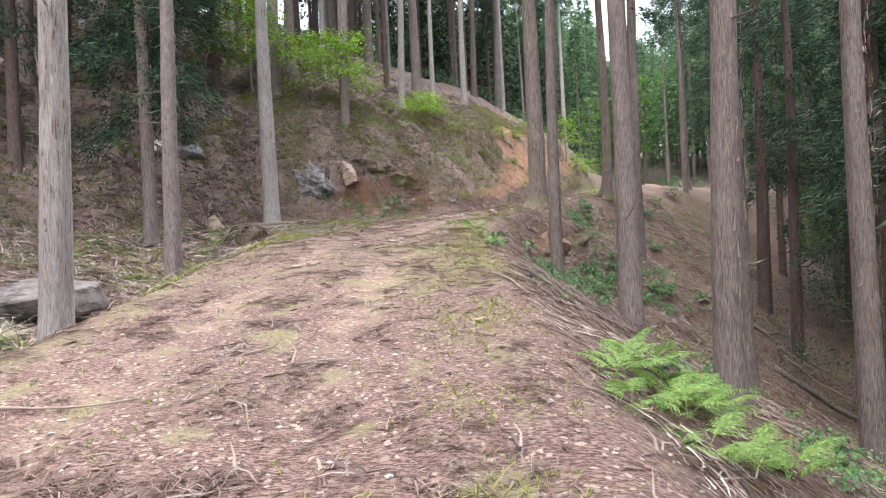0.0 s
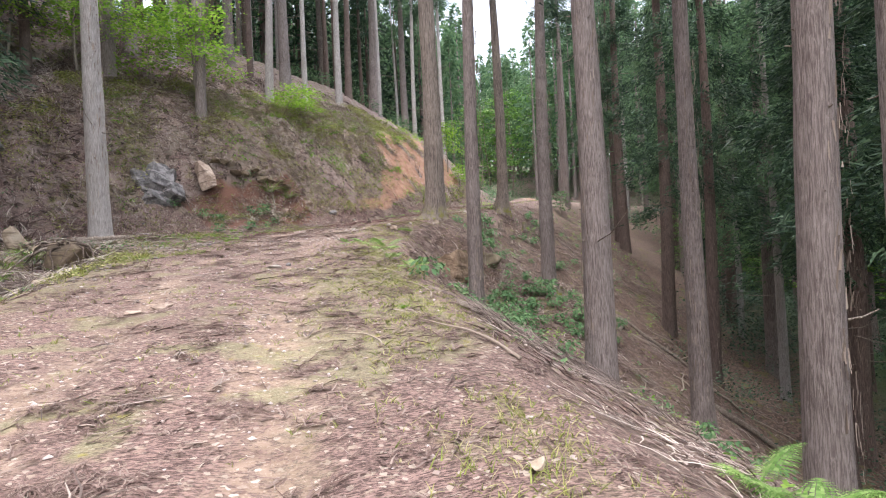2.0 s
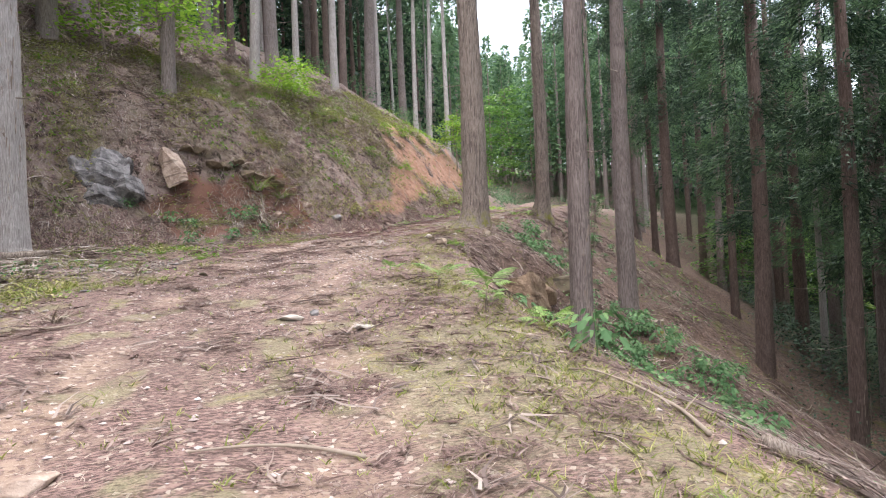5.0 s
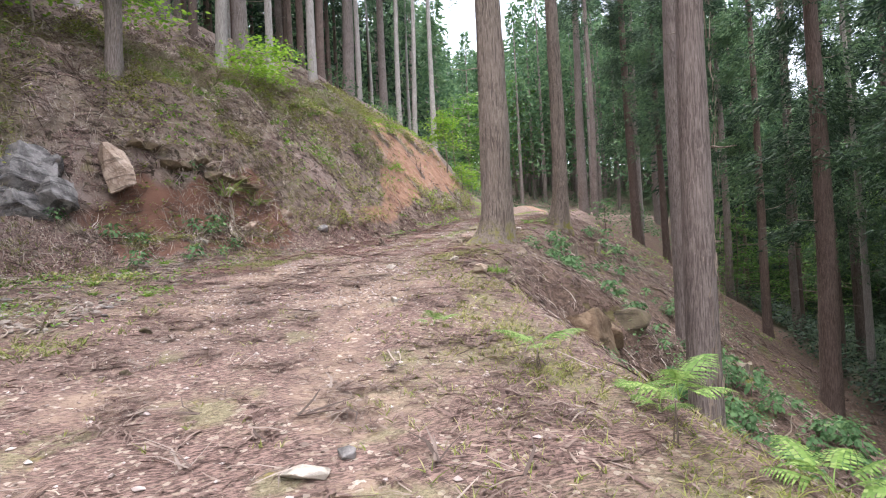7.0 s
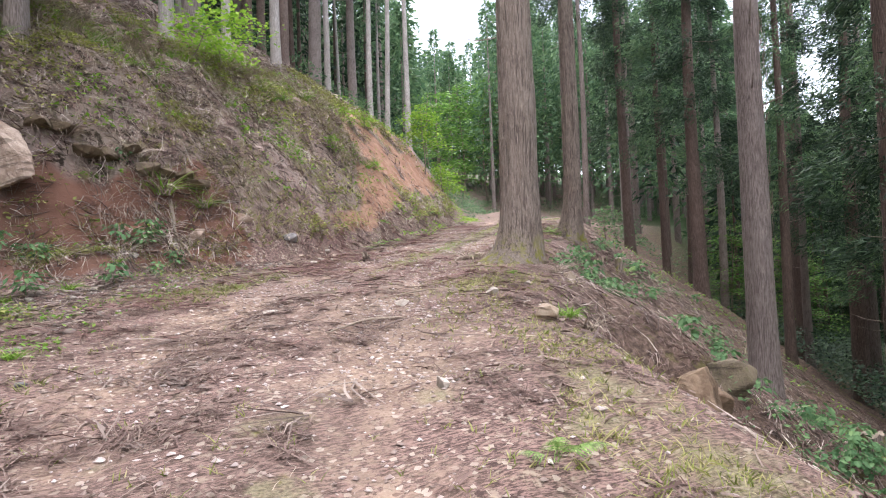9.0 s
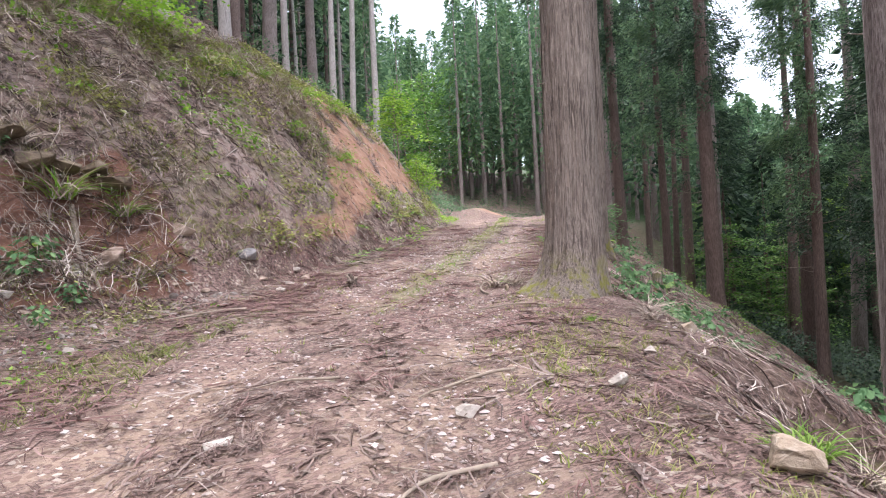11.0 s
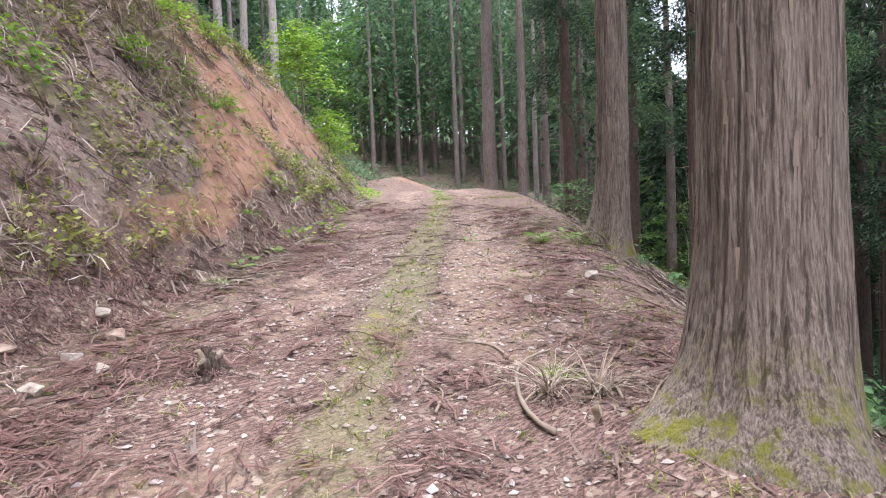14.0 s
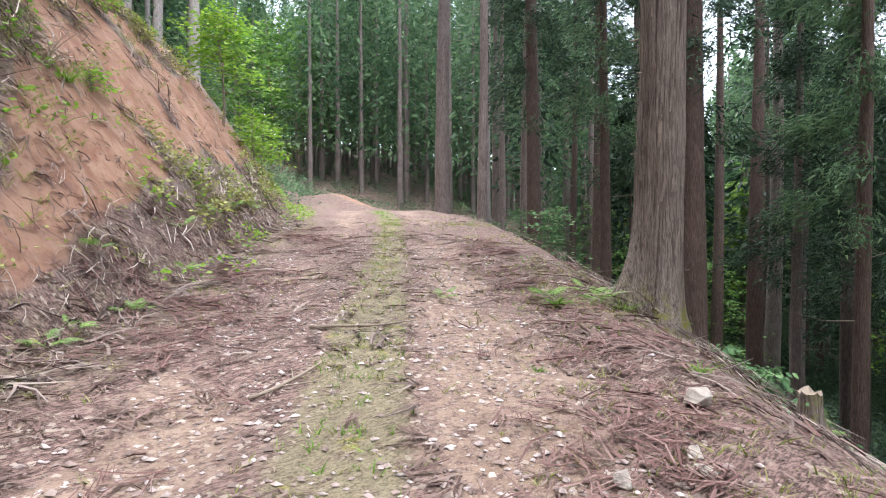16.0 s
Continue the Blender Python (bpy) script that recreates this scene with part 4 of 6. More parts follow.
for i in range(26):
    s = rng.uniform(0.03, 0.11)
    t = rng.random()
    rock("stone", -3.2 + 4.6 * t + rng.normal(0, 0.25), 22.4 + 2.5 * t + rng.normal(0, 0.35), (s, s * 0.8, s * 0.55), (TANROCK, PALEROCK)[i % 2], "loose tan stone fallen from the bank", 100 + i, rng.uniform(0, 360), 0.25)


# ---- turf hanging over the slipped earth ----
turf = thing("turf_overhang", "dark root-bound turf hanging over slipped red earth", "turf", pose(-2.2, 23.9, height(-2.2, 23.9) + 0.02))
for i in range(9):
    t = i / 8
    x, y = -3.25 + 2.2 * t, 23.35 + 1.05 * t + 0.06 * math.sin(i * 2.1)
    part("sod", rock_mesh("sod", SOD, (0.22 + 0.05 * (i % 3), 0.24, 0.10 + 0.03 * (i % 2)), 400 + i, 16, 2), turf, at=pose(x + 2.2, y - 23.9, height(x, y + 0.12) - height(-2.2, 23.9) - 0.03, -12, 6 * math.sin(i), 25 + 30 * math.sin(i * 1.7)))
    for k in range(2):
        a = x + 2.2 + rng.uniform(-0.1, 0.1)
        z0 = height(x, y + 0.12) - height(-2.2, 23.9) - 0.10
        q = np.linspace(0, 1, 6)
        part("root", tube_mesh("root", np.stack([a + 0.05 * np.sin(q * 5 + k), (y - 23.9 - 0.2) + 0.04 * q + q * 0, z0 - q * rng.uniform(0.2, 0.6)], -1), 0.006 * (1 - 0.7 * q), OLDWOOD, 5), turf, "thin hanging root")


# ---- loose ground cover ----
def scatter(count, xs, ys, chance):
    """Random places, kept by chance(d, s, b, r, x, y): b is the way up the bank, r the way past the right edge."""
    x, y = rng.uniform(*xs, count), rng.uniform(*ys, count)
    d, z, r, l, f, s = survey(x, y)
    ok = rng.random(count) < chance(d, s, d - f, -d - r, x, y)
    return x[ok], y[ok], d[ok], s[ok], (d - f)[ok], (-d - r)[ok]


def lay(name, label, category, v, f, mat):
    tagged(new(name, mesh_of(name, v, f, mat)), label, category, kind="stuff")


def sprays(x, y, fan, length, width, lift=0.012, spread=0.7, stand=0.25):
    """Dead cedar sprays lying about: a few curved strips fanned out from each place."""
    n = len(x)
    yaw = rng.uniform(0, 6.28, n)
    nrm = normals(x, y)
    z = on_ground(x, y)
    a = (yaw[:, None] + rng.normal(0, spread, (n, fan))).ravel()
    nn = np.repeat(nrm, fan, 0)
    flat = np.stack([np.cos(a), np.sin(a), a * 0], -1)
    way = unit(flat - nn * (flat * nn).sum(-1, keepdims=True)) + nn * rng.uniform(0.0, stand, (n * fan, 1))
    bend = np.cross(nn, way) * rng.normal(0, 0.45, (n * fan, 1)) - nn * rng.uniform(0.02, 0.22, (n * fan, 1))
    start = np.repeat(np.stack([x, y, z + lift], -1), fan, 0) + rng.normal(0, 0.02, (n * fan, 3)) * np.array([1, 1, 0.2])
    ln = np.repeat(rng.uniform(*length, n), fan) * rng.uniform(0.5, 1.1, n * fan)
    return ribbons(start, way, bend, ln, rng.uniform(*width, n * fan), 2, 0.3)


def leaf_clumps(x, y, fan, size, high):
    n = len(x)
    base = np.repeat(np.stack([x, y, on_ground(x, y)], -1), fan, 0)
    a = rng.uniform(0, 6.28, n * fan)
    out = np.stack([np.cos(a), np.sin(a), a * 0], -1)
    nn = np.repeat(normals(x, y), fan, 0)
    flat = out - nn * (out * nn).sum(-1, keepdims=True)
    p = base + flat * rng.uniform(0.02, high, (n * fan, 1)) + nn * rng.uniform(0.25, 1.0, (n * fan, 1)) * high
    ln = rng.uniform(*size, n * fan)[:, None]
    way = unit(out + rng.normal(0, 0.4, (n * fan, 3)) + np.array([0, 0, -0.1]))
    side = unit(np.cross(way, np.array([0, 0, 1.0]) + rng.normal(0, 0.3, (n * fan, 3))))
    v = np.stack([p, p + way * ln * 0.5 + side * ln * 0.32, p + way * ln, p + way * ln * 0.5 - side * ln * 0.32], 1).reshape(-1, 3)
    return v, (np.arange(n * fan) * 4)[:, None] + np.array([[0, 1, 2, 3]])


def p_litter(d, s, b, r, x, y):
    lane = 1 - 0.75 * np.exp(-((d - 0.85) / 0.4) ** 2) - 0.75 * np.exp(-((d + 0.75) / 0.45) ** 2) - 0.6 * np.exp(-((d - 0.1) / 0.25) ** 2) * smooth(18, 22, s)
    patch = 0.45 + 0.75 * rough(x / 0.8, y / 0.8, 51)
    clay = clay_bare(s, b, x, y)
    return np.clip(lane * patch, 0.06, 1) * (1 - 0.85 * clay) * (0.55 + 0.45 * smooth(14, 20, s)) * np.where(b > 4, 0.5, 1)


x, y, *_ = scatter(64000, (-8, 9), (-0.5, 31), p_litter)
lay("needle_litter", "reddish-brown dead cedar sprays strewn over the track", "litter", *sprays(x, y, 5, (0.06, 0.22), (0.006, 0.016)), NEEDLE)
x, y, *_ = scatter(30000, (-4.5, 2.5), (-0.8, 20), lambda d, s, b, r, x, y: 0.95 * (r < 0.2) * (d < 2.6) * np.clip(-0.75 + 2.6 * rough(x / 0.42, y / 0.42, 97) * (0.8 + 0.5 * rough(x / 1.7, y / 1.7, 99)), 0, 1))
lay("needle_clumps", "brown clumps of dead cedar sprays on the track", "litter", *sprays(x, y, 8, (0.06, 0.20), (0.004, 0.010), 0.022, 0.9), NEEDLE)
x, y, *_ = scatter(30000, (-4, 9), (17, 32), lambda d, s, b, r, x, y: (1.15 * np.exp(-((d - 1.75) / 0.75) ** 2) + 0.85 * np.exp(-((d + 1.45) / 0.5) ** 2) + 0.35 * np.exp(-((d + 0.2) / 0.4) ** 2) * (1 - smooth(23, 26, s))) * smooth(17.5, 20.5, s) * (b < 0.5) * np.clip(0.40 + 1.1 * rough(x / 0.7, y / 0.7, 59), 0, 1))
lay("rusty_litter", "rust-red dead cedar sprays heaped along the track", "litter", *sprays(x, y, 7, (0.10, 0.34), (0.005, 0.012), 0.03, 0.45), RUST)
x, y, *_ = scatter(42000, (-16, 13), (-0.5, 34), lambda d, s, b, r, x, y: np.where((b > -0.4) | (d > 3.0), 0.9, np.where(r > 0.1, 0.25, 0.08)) * (0.6 + 0.6 * rough(x / 1.1, y / 1.1, 52)) * (1 - 0.93 * clay_bare(s, b, x, y)))
lay("brush_litter", "greyish dead cedar brush covering the slopes", "litter", *sprays(x, y, 5, (0.12, 0.45), (0.008, 0.022), 0.03), GREYNEEDLE)
x, y, *_ = scatter(44000, (-6, 8), (-0.8, 28), lambda d, s, b, r, x, y: np.where(b < 0.5, 0.5, 0.15))
lay("litter_crumbs", "crumbs of bark, straw and twig on the ground", "litter", *sprays(x, y, 1, (0.025, 0.10), (0.003, 0.008), 0.006), STICK)


x, y, *_ = scatter(24000, (-9, 9), (20, 36), lambda d, s, b, r, x, y: 0.9 * (1 - 0.85 * smooth(23.5, 26, s) * (1 - smooth(0.9, 1.4, b))) * (b > 0.15) * (b < 7) * np.clip(0.55 + 0.8 * rough(x / 0.8, y / 0.8, 71), 0.12, 1) * (1 - 0.93 * clay_bare(s, b, x, y)))
lay("bank_brush", "dark brown dead brush tangled over the bank", "litter", *sprays(x, y, 8, (0.12, 0.42), (0.006, 0.017), 0.07, 1.2, 0.8), BANKBRUSH)
x, y, *_ = scatter(9000, (-9, 8), (19, 35), lambda d, s, b, r, x, y: 0.9 * (b > 0.1) * (b < 6) * np.clip(0.4 + 1.0 * rough(x / 0.7, y / 0.7, 101), 0, 1) * (1 - 0.85 * clay_bare(s, b, x, y)))
lay("bank_twigs", "bleached twigs and stalks caught on the bank", "litter", *sprays(x, y, 2, (0.14, 0.5), (0.006, 0.013), 0.13, 1.5, 0.5), PALETWIG)
x, y, *_ = scatter(4200, (-13, -4), (5, 20), lambda d, s, b, r, x, y: 0.9 * (d > 3.0) * np.clip(0.4 + 1.0 * rough(x / 0.8, y / 0.8, 102), 0, 1))
lay("ditch_twigs", "bleached twigs and stalks lying in the ditch", "litter", *sprays(x, y, 2, (0.2, 0.6), (0.010, 0.020), 0.13, 1.5), PALETWIG)
x, y, *_ = scatter(34000, (-9, 9), (20, 36), lambda d, s, b, r, x, y: 0.9 * (b > 0.3) * (b < 5.5) * np.clip(0.05 + 1.7 * rough(x / 1.1, y / 1.1, 103) + 0.5 * rough(x / 0.35, y / 0.35, 104), 0, 1) * (1 - 0.93 * clay_bare(s, b, x, y)))
lay("bank_seedlings", "olive and yellow-green seedlings spread over the bank", "weeds", *leaf_clumps(x, y, 9, (0.035, 0.09), 0.19), OLIVE)
x, y, *_ = scatter(12000, (-19, -7), (18, 31), lambda d, s, b, r, x, y: 0.9 * np.clip(0.45 + 1.2 * rough(x / 0.9, y / 0.9, 91), 0, 1))
lay("hillside_brush", "grey-brown dead brush covering the wooded hillside", "litter", *sprays(x, y, 8, (0.16, 0.55), (0.012, 0.028), 0.08, 1.2, 0.9), BANKBRUSH)
x, y, *_ = scatter(5200, (-19, -3), (20, 31), lambda d, s, b, r, x, y: 0.8 * ((b > 2.0) | (d > 6)) * np.clip(-0.05 + 1.4 * rough(x / 1.5, y / 1.5, 92), 0, 1))
lay("hillside_weeds", "dull yellow-green weeds on the wooded hillside", "weeds", *leaf_clumps(x, y, 9, (0.05, 0.11), 0.2), GRASS)
x, y, *_ = scatter(9000, (-15, -4), (5, 20), lambda d, s, b, r, x, y: 0.9 * (d > 3.4) * np.clip(0.35 + 1.2 * rough(x / 0.9, y / 0.9, 72), 0, 1))
lay("ditch_brush", "dark dead brush filling the ditch", "litter", *sprays(x, y, 8, (0.16, 0.55), (0.010, 0.026), 0.08, 1.2), BANKBRUSH)


x, y, *_ = scatter(2600, (1, 12), (24, 38), lambda d, s, b, r, x, y: 0.9 * smooth(24.5, 27, s) * (b > 0.0) * (b < 1.3) * np.clip(0.1 + 1.4 * rough(x / 0.8, y / 0.8, 105), 0, 1))
lay("low_weeds", "yellow-green seedlings on foot of the bank", "weeds", *leaf_clumps(x, y, 9, (0.025, 0.06), 0.12), OLIVE)
x, y, *_ = scatter(16000, (-1, 9), (22, 35), lambda d, s, b, r, x, y: 0.6 * smooth(22.5, 24.5, s) * (b > -0.3) * (b < 1.0) * (1 - 0.8 * clay_bare(s, b, x, y)))
lay("talus_litter", "fine grey-brown twigs and straw on foot of bank", "litter", *sprays(x, y, 4, (0.06, 0.24), (0.004, 0.010), 0.03, 1.2), BANKBRUSH)


def p_gravel(d, s, b, r, x, y):
    lane = np.exp(-((d - 0.85) / 0.6) ** 2) + np.exp(-((d + 0.75) / 0.7) ** 2)
    return np.clip(0.12 + 0.8 * lane, 0, 1) * (b < 0.2) * (r < 0.5) * (0.16 + 0.84 * smooth(12, 18, s)) * (0.55 + 0.6 * rough(x / 0.7, y / 0.7, 53))


x, y, *_ = scatter(110000, (-5, 9), (-0.8, 30), p_gravel)
lay("gravel", "pale angular gravel scattered along the wheel tracks", "gravel", *pebbles(x, y, rng.uniform(0.007, 0.022, len(x)) * rng.choice([1, 1, 1, 1.7], len(x))), GRAVEL)
x, y, *_ = scatter(2600, (-6, 9), (-0.8, 30), lambda d, s, b, r, x, y: 0.5 * (b < 0.6) * (r < 0.8))
lay("gravel", "small pale stones on the track", "gravel", *pebbles(x, y, rng.uniform(0.018, 0.042, len(x))), GRAVEL)
x, y, *_ = scatter(20000, (-3, 6), (14, 27), lambda d, s, b, r, x, y: 0.9 * (np.exp(-((d - 0.6) / 0.7) ** 2) + np.exp(-((d + 0.9) / 0.6) ** 2)) * smooth(15, 17.5, s) * np.clip(0.3 + 1.2 * rough(x / 0.6, y / 0.6, 96), 0, 1))
lay("gravel", "broken pinkish stones pressed into the track", "gravel", *pebbles(x, y, rng.uniform(0.014, 0.034, len(x))), GRAVEL)

x, y, *_ = scatter(24000, (-7, 1), (12.5, 24), lambda d, s, b, r, x, y: 0.6 * (d > 2.1) * (b < 0.35) * np.clip(0.4 + rough(x / 0.9, y / 0.9, 60), 0, 1))
lay("rubble", "grey-brown stony rubble beside the track", "gravel", *pebbles(x, y, rng.uniform(0.012, 0.05, len(x)) * rng.choice([1, 1, 1, 1.7], len(x))), RUBBLE)


def blades(x, y, fan, length, width, lean):
    n = len(x)
    z = on_ground(x, y)
    start = np.repeat(np.stack([x, y, z - 0.005], -1), fan, 0) + rng.normal(0, 0.018, (n * fan, 3)) * np.array([1, 1, 0])
    a = rng.uniform(0, 6.28, n * fan)
    out = np.stack([np.cos(a), np.sin(a), a * 0], -1)
    way = np.array([0, 0, 1.0]) + out * rng.uniform(0.1, lean, (n * fan, 1))
    bend = out * rng.uniform(0.1, 0.7, (n * fan, 1)) - np.array([0, 0, 1.0]) * rng.uniform(0.05, 0.45, (n * fan, 1))
    return ribbons(start, way, bend, rng.uniform(*length, n * fan), rng.uniform(*width, n * fan), 2, 0.2)


def p_grass(d, s, b, r, x, y):
    strip = 1.2 * np.exp(-((d - 0.02) / 0.20) ** 2) * smooth(20.5, 24, s) * np.clip(0.65 + 0.9 * rough(x / 0.7, y / 0.7, 76), 0, 1)
    edge = 1.3 * np.exp(-((r + 0.25) / 0.6) ** 2)
    patch = np.clip(0.5 + 0.9 * rough(x / 1.2, y / 1.2, 54), 0, 1)
    return np.clip(strip + edge * patch + (0.10 + 0.30 * (1 - smooth(14, 18, s)) * (np.exp(-((d + 1.2) / 0.7) ** 2) + 0.7 * np.exp(-((d - 0.05) / 0.35) ** 2))) * patch * (b < 0) + 0.35 * patch * np.exp(-((b + 0.5) / 0.6) ** 2) * (s > 12), 0, 1)


x, y, *_ = scatter(64000, (-5, 11), (-0.8, 33), p_grass)
lay("short_grass", "short yellow-green grass and moss on the track", "grass", *blades(x, y, 5, (0.02, 0.07), (0.004, 0.010), 1.2), GRASS)
x, y, *_ = scatter(26000, (-1, 14), (20, 38), lambda d, s, b, r, x, y: np.exp(-((d - 0.02) / 0.20) ** 2) * smooth(21, 24, s) * np.clip(0.5 + 1.1 * rough(x / 0.6, y / 0.6, 93), 0, 1) + 0.5 * smooth(26, 29, s) * np.exp(-((r + 0.45) / 0.35) ** 2) * np.clip(0.2 + rough(x / 0.8, y / 0.8, 94), 0, 1))
lay("short_grass", "fresh yellow-green grass between the wheel tracks", "grass", *blades(x, y, 5, (0.02, 0.065), (0.004, 0.010), 1.1), FRESH)
x, y, *_ = scatter(40000, (-8, 9), (20, 35), lambda d, s, b, r, x, y: 0.9 * (b > 0.2) * (b < 6) * np.clip(0.25 + 1.2 * rough(x / 1.4, y / 1.4, 55), 0, 1) * (1 - 0.93 * clay_bare(s, b, x, y)))
lay("bank_grass", "tufty green and straw-coloured grass on the bank", "grass", *blades(x, y, 9, (0.04, 0.17), (0.005, 0.011), 1.4), GRASS)


x, y, *_ = scatter(14000, (-15, -3.5), (5, 20), lambda d, s, b, r, x, y: 0.8 * (d > 2.6) * np.clip(0.05 + 1.4 * rough(x / 1.3, y / 1.3, 73), 0, 1))
lay("ditch_grass", "dull yellow-green grass growing in the ditch", "grass", *blades(x, y, 8, (0.06, 0.22), (0.008, 0.018), 1.3), GRASS)
x, y, *_ = scatter(26000, (-1.5, 6), (0.5, 20), lambda d, s, b, r, x, y: np.exp(-((r + 0.55) / 0.5) ** 2) * np.clip(0.55 + 0.9 * rough(x / 0.6, y / 0.6, 74), 0, 1))
lay("verge_grass", "thin dull green grass along the edge of the track", "grass", *blades(x, y, 5, (0.02, 0.08), (0.004, 0.010), 1.3), GRASS)


def hanging(x, y, fan, length, width):
    """Dry stems that trail down the slope."""
    n = len(x)
    nrm = normals(x, y)
    down = unit(np.array([0, 0, -1.0]) + nrm * nrm[:, 2:3])
    down = np.repeat(down, fan, 0) + rng.normal(0, 0.7, (n * fan, 3))
    nn = np.repeat(nrm, fan, 0)
    start = np.repeat(np.stack([x, y, on_ground(x, y) + 0.02], -1), fan, 0) + rng.normal(0, 0.03, (n * fan, 3))
    return ribbons(start, unit(down) + nn * rng.uniform(0.1, 0.5, (n * fan, 1)), -nn * rng.uniform(0.1, 0.5, (n * fan, 1)), rng.uniform(*length, n * fan), rng.uniform(*width, n * fan), 3, 0.2)


x, y, *_ = scatter(52000, (-8, 9), (20, 35), lambda d, s, b, r, x, y: 0.9 * (1 - 0.93 * smooth(23.5, 26, s) * (1 - smooth(1.0, 1.5, b))) * (b > 0.1) * (b < 5) * np.clip(0.4 + 0.8 * rough(x / 1.0, y / 1.0, 56), 0.1, 1) * (1 - 0.93 * clay_bare(s, b, x, y)))
lay("hanging_straw", "dry straw and roots trailing down the cut bank", "dry grass", *hanging(x, y, 5, (0.10, 0.36), (0.005, 0.011)), STRAW)


x, y, *_ = scatter(9000, (-8, 14), (4, 36), lambda d, s, b, r, x, y: (0.55 * (b > 0.6) * (b < 5.5) + 0.4 * (r > 0.8) * (r < 6)) * np.clip(0.1 + 1.3 * rough(x / 1.9, y / 1.9, 57), 0, 1) * (1 - 0.93 * clay_bare(s, b, x, y)))
lay("low_weeds", "small bright green weeds among the litter", "weeds", *leaf_clumps(x, y, 10, (0.03, 0.08), 0.15), FRESH)
x, y, *_ = scatter(9000, (-7, 8), (21, 34), lambda d, s, b, r, x, y: 0.7 * (b > 0.5) * (b < 4.5) * np.clip(0.0 + 1.4 * rough(x / 0.9, y / 0.9, 63), 0, 1) * (1 - 0.93 * clay_bare(s, b, x, y)))
lay("bank_weeds", "yellow-green seedlings and ferns on the bank", "weeds", *leaf_clumps(x, y, 9, (0.04, 0.10), 0.16), MAPLE)
x, y, *_ = scatter(5200, (-2, 14), (22, 42), lambda d, s, b, r, x, y: 0.8 * (b > -0.5) * (b < 0.9) * smooth(27, 32, s) * np.clip(0.3 + 1.2 * rough(x / 0.7, y / 0.7, 95), 0, 1) + 0.5 * (b > 2.8) * (b < 5) * (s > 22))
lay("low_weeds", "fresh green weeds along foot and top of the bank", "weeds", *leaf_clumps(x, y, 12, (0.03, 0.09), 0.18), MAPLE)
x, y, *_ = scatter(5200, (-15, -4), (5, 20), lambda d, s, b, r, x, y: 0.7 * (d > 3.2) * np.clip(0.0 + 1.4 * rough(x / 1.2, y / 1.2, 75), 0, 1))
lay("low_weeds", "small green weeds in the brushy ditch", "weeds", *leaf_clumps(x, y, 9, (0.03, 0.08), 0.2), WEED)
x, y, *_ = scatter(5200, (-7, 0), (13, 23.5), lambda d, s, b, r, x, y: 0.8 * (d > 2.3) * (b < 0.5) * np.clip(0.1 + 1.4 * rough(x / 1.1, y / 1.1, 58), 0, 1))
lay("low_weeds", "green weeds and grass on stony ground beside track", "weeds", *leaf_clumps(x, y, 7, (0.025, 0.065), 0.14), GRASS)


x, y, *_ = scatter(4200, (-6, 0.5), (15, 23.5), lambda d, s, b, r, x, y: 0.6 * (d > 1.8) * (b < 0.3) * np.clip(-0.3 + 1.6 * rough(x / 0.8, y / 0.8, 81), 0, 1))
lay("low_weeds", "bright green weeds spread at foot of the bank", "weeds", *leaf_clumps(x, y, 6, (0.025, 0.06), 0.10), FRESH)
x, y, *_ = scatter(12000, (-6, 0.5), (14, 23.5), lambda d, s, b, r, x, y: 0.85 * (d > 1.4) * (b < 0.3) * np.clip(0.15 + 1.3 * rough(x / 1.0, y / 1.0, 82), 0, 1))
lay("short_grass", "yellow-green grass at foot of the bank", "grass", *blades(x, y, 6, (0.03, 0.11), (0.005, 0.012), 1.3), GRASS)


x, y, *_ = scatter(4200, (1, 14), (3, 28), lambda d, s, b, r, x, y: 0.8 * (r > 0.5) * (r < 6) * np.clip(-0.25 + 1.6 * rough(x / 1.1, y / 1.1, 83), 0, 1))
lay("low_weeds", "mid-green weeds scattered on slope below track", "weeds", *leaf_clumps(x, y, 9, (0.03, 0.09), 0.18), WEED)
x, y, *_ = scatter(9000, (0.5, 12), (2, 26), lambda d, s, b, r, x, y: 0.9 * (r > 0.3) * (r < 5) * np.clip(0.35 + 1.2 * rough(x / 0.8, y / 0.8, 84), 0, 1))
lay("slope_brush", "dark dead brush tangled on slope below track", "litter", *sprays(x, y, 8, (0.12, 0.36), (0.005, 0.014), 0.06, 1.4), BANKBRUSH)
x, y, *_ = scatter(26000, (0.5, 14), (1, 28), lambda d, s, b, r, x, y: 0.9 * (r > 0.2) * (r < 7) * np.clip(0.5 + 0.9 * rough(x / 1.2, y / 1.2, 98), 0, 1))
lay("needle_litter", "brown cedar needles and twigs on slope below track", "litter", *sprays(x, y, 4, (0.08, 0.30), (0.005, 0.014), 0.03, 1.0), NEEDLE)


# ---- undergrowth deep in the shade ----
x, y, *_ = scatter(5200, (8, 52), (-14, 48), lambda d, s, b, r, x, y: 0.75 * (r > 6.5) * (r < 42) * np.clip(0.45 + rough(x / 3.1, y / 3.1, 64), 0, 1))
lay("undergrowth", "dark green undergrowth on the shaded slope", "shrubs", *leaf_clumps(x, y, 60, (0.04, 0.11), 0.8), CEDAR)
x, y, *_ = scatter(5200, (-14, 44), (38, 84), lambda d, s, b, r, x, y: 0.8 * (abs(d) > 2.6) * np.clip(0.5 + rough(x / 2.3, y / 2.3, 66), 0, 1))
lay("undergrowth", "green undergrowth at the foot of the far woods", "shrubs", *leaf_clumps(x, y, 50, (0.06, 0.16), 0.8), CEDAR_LIT)


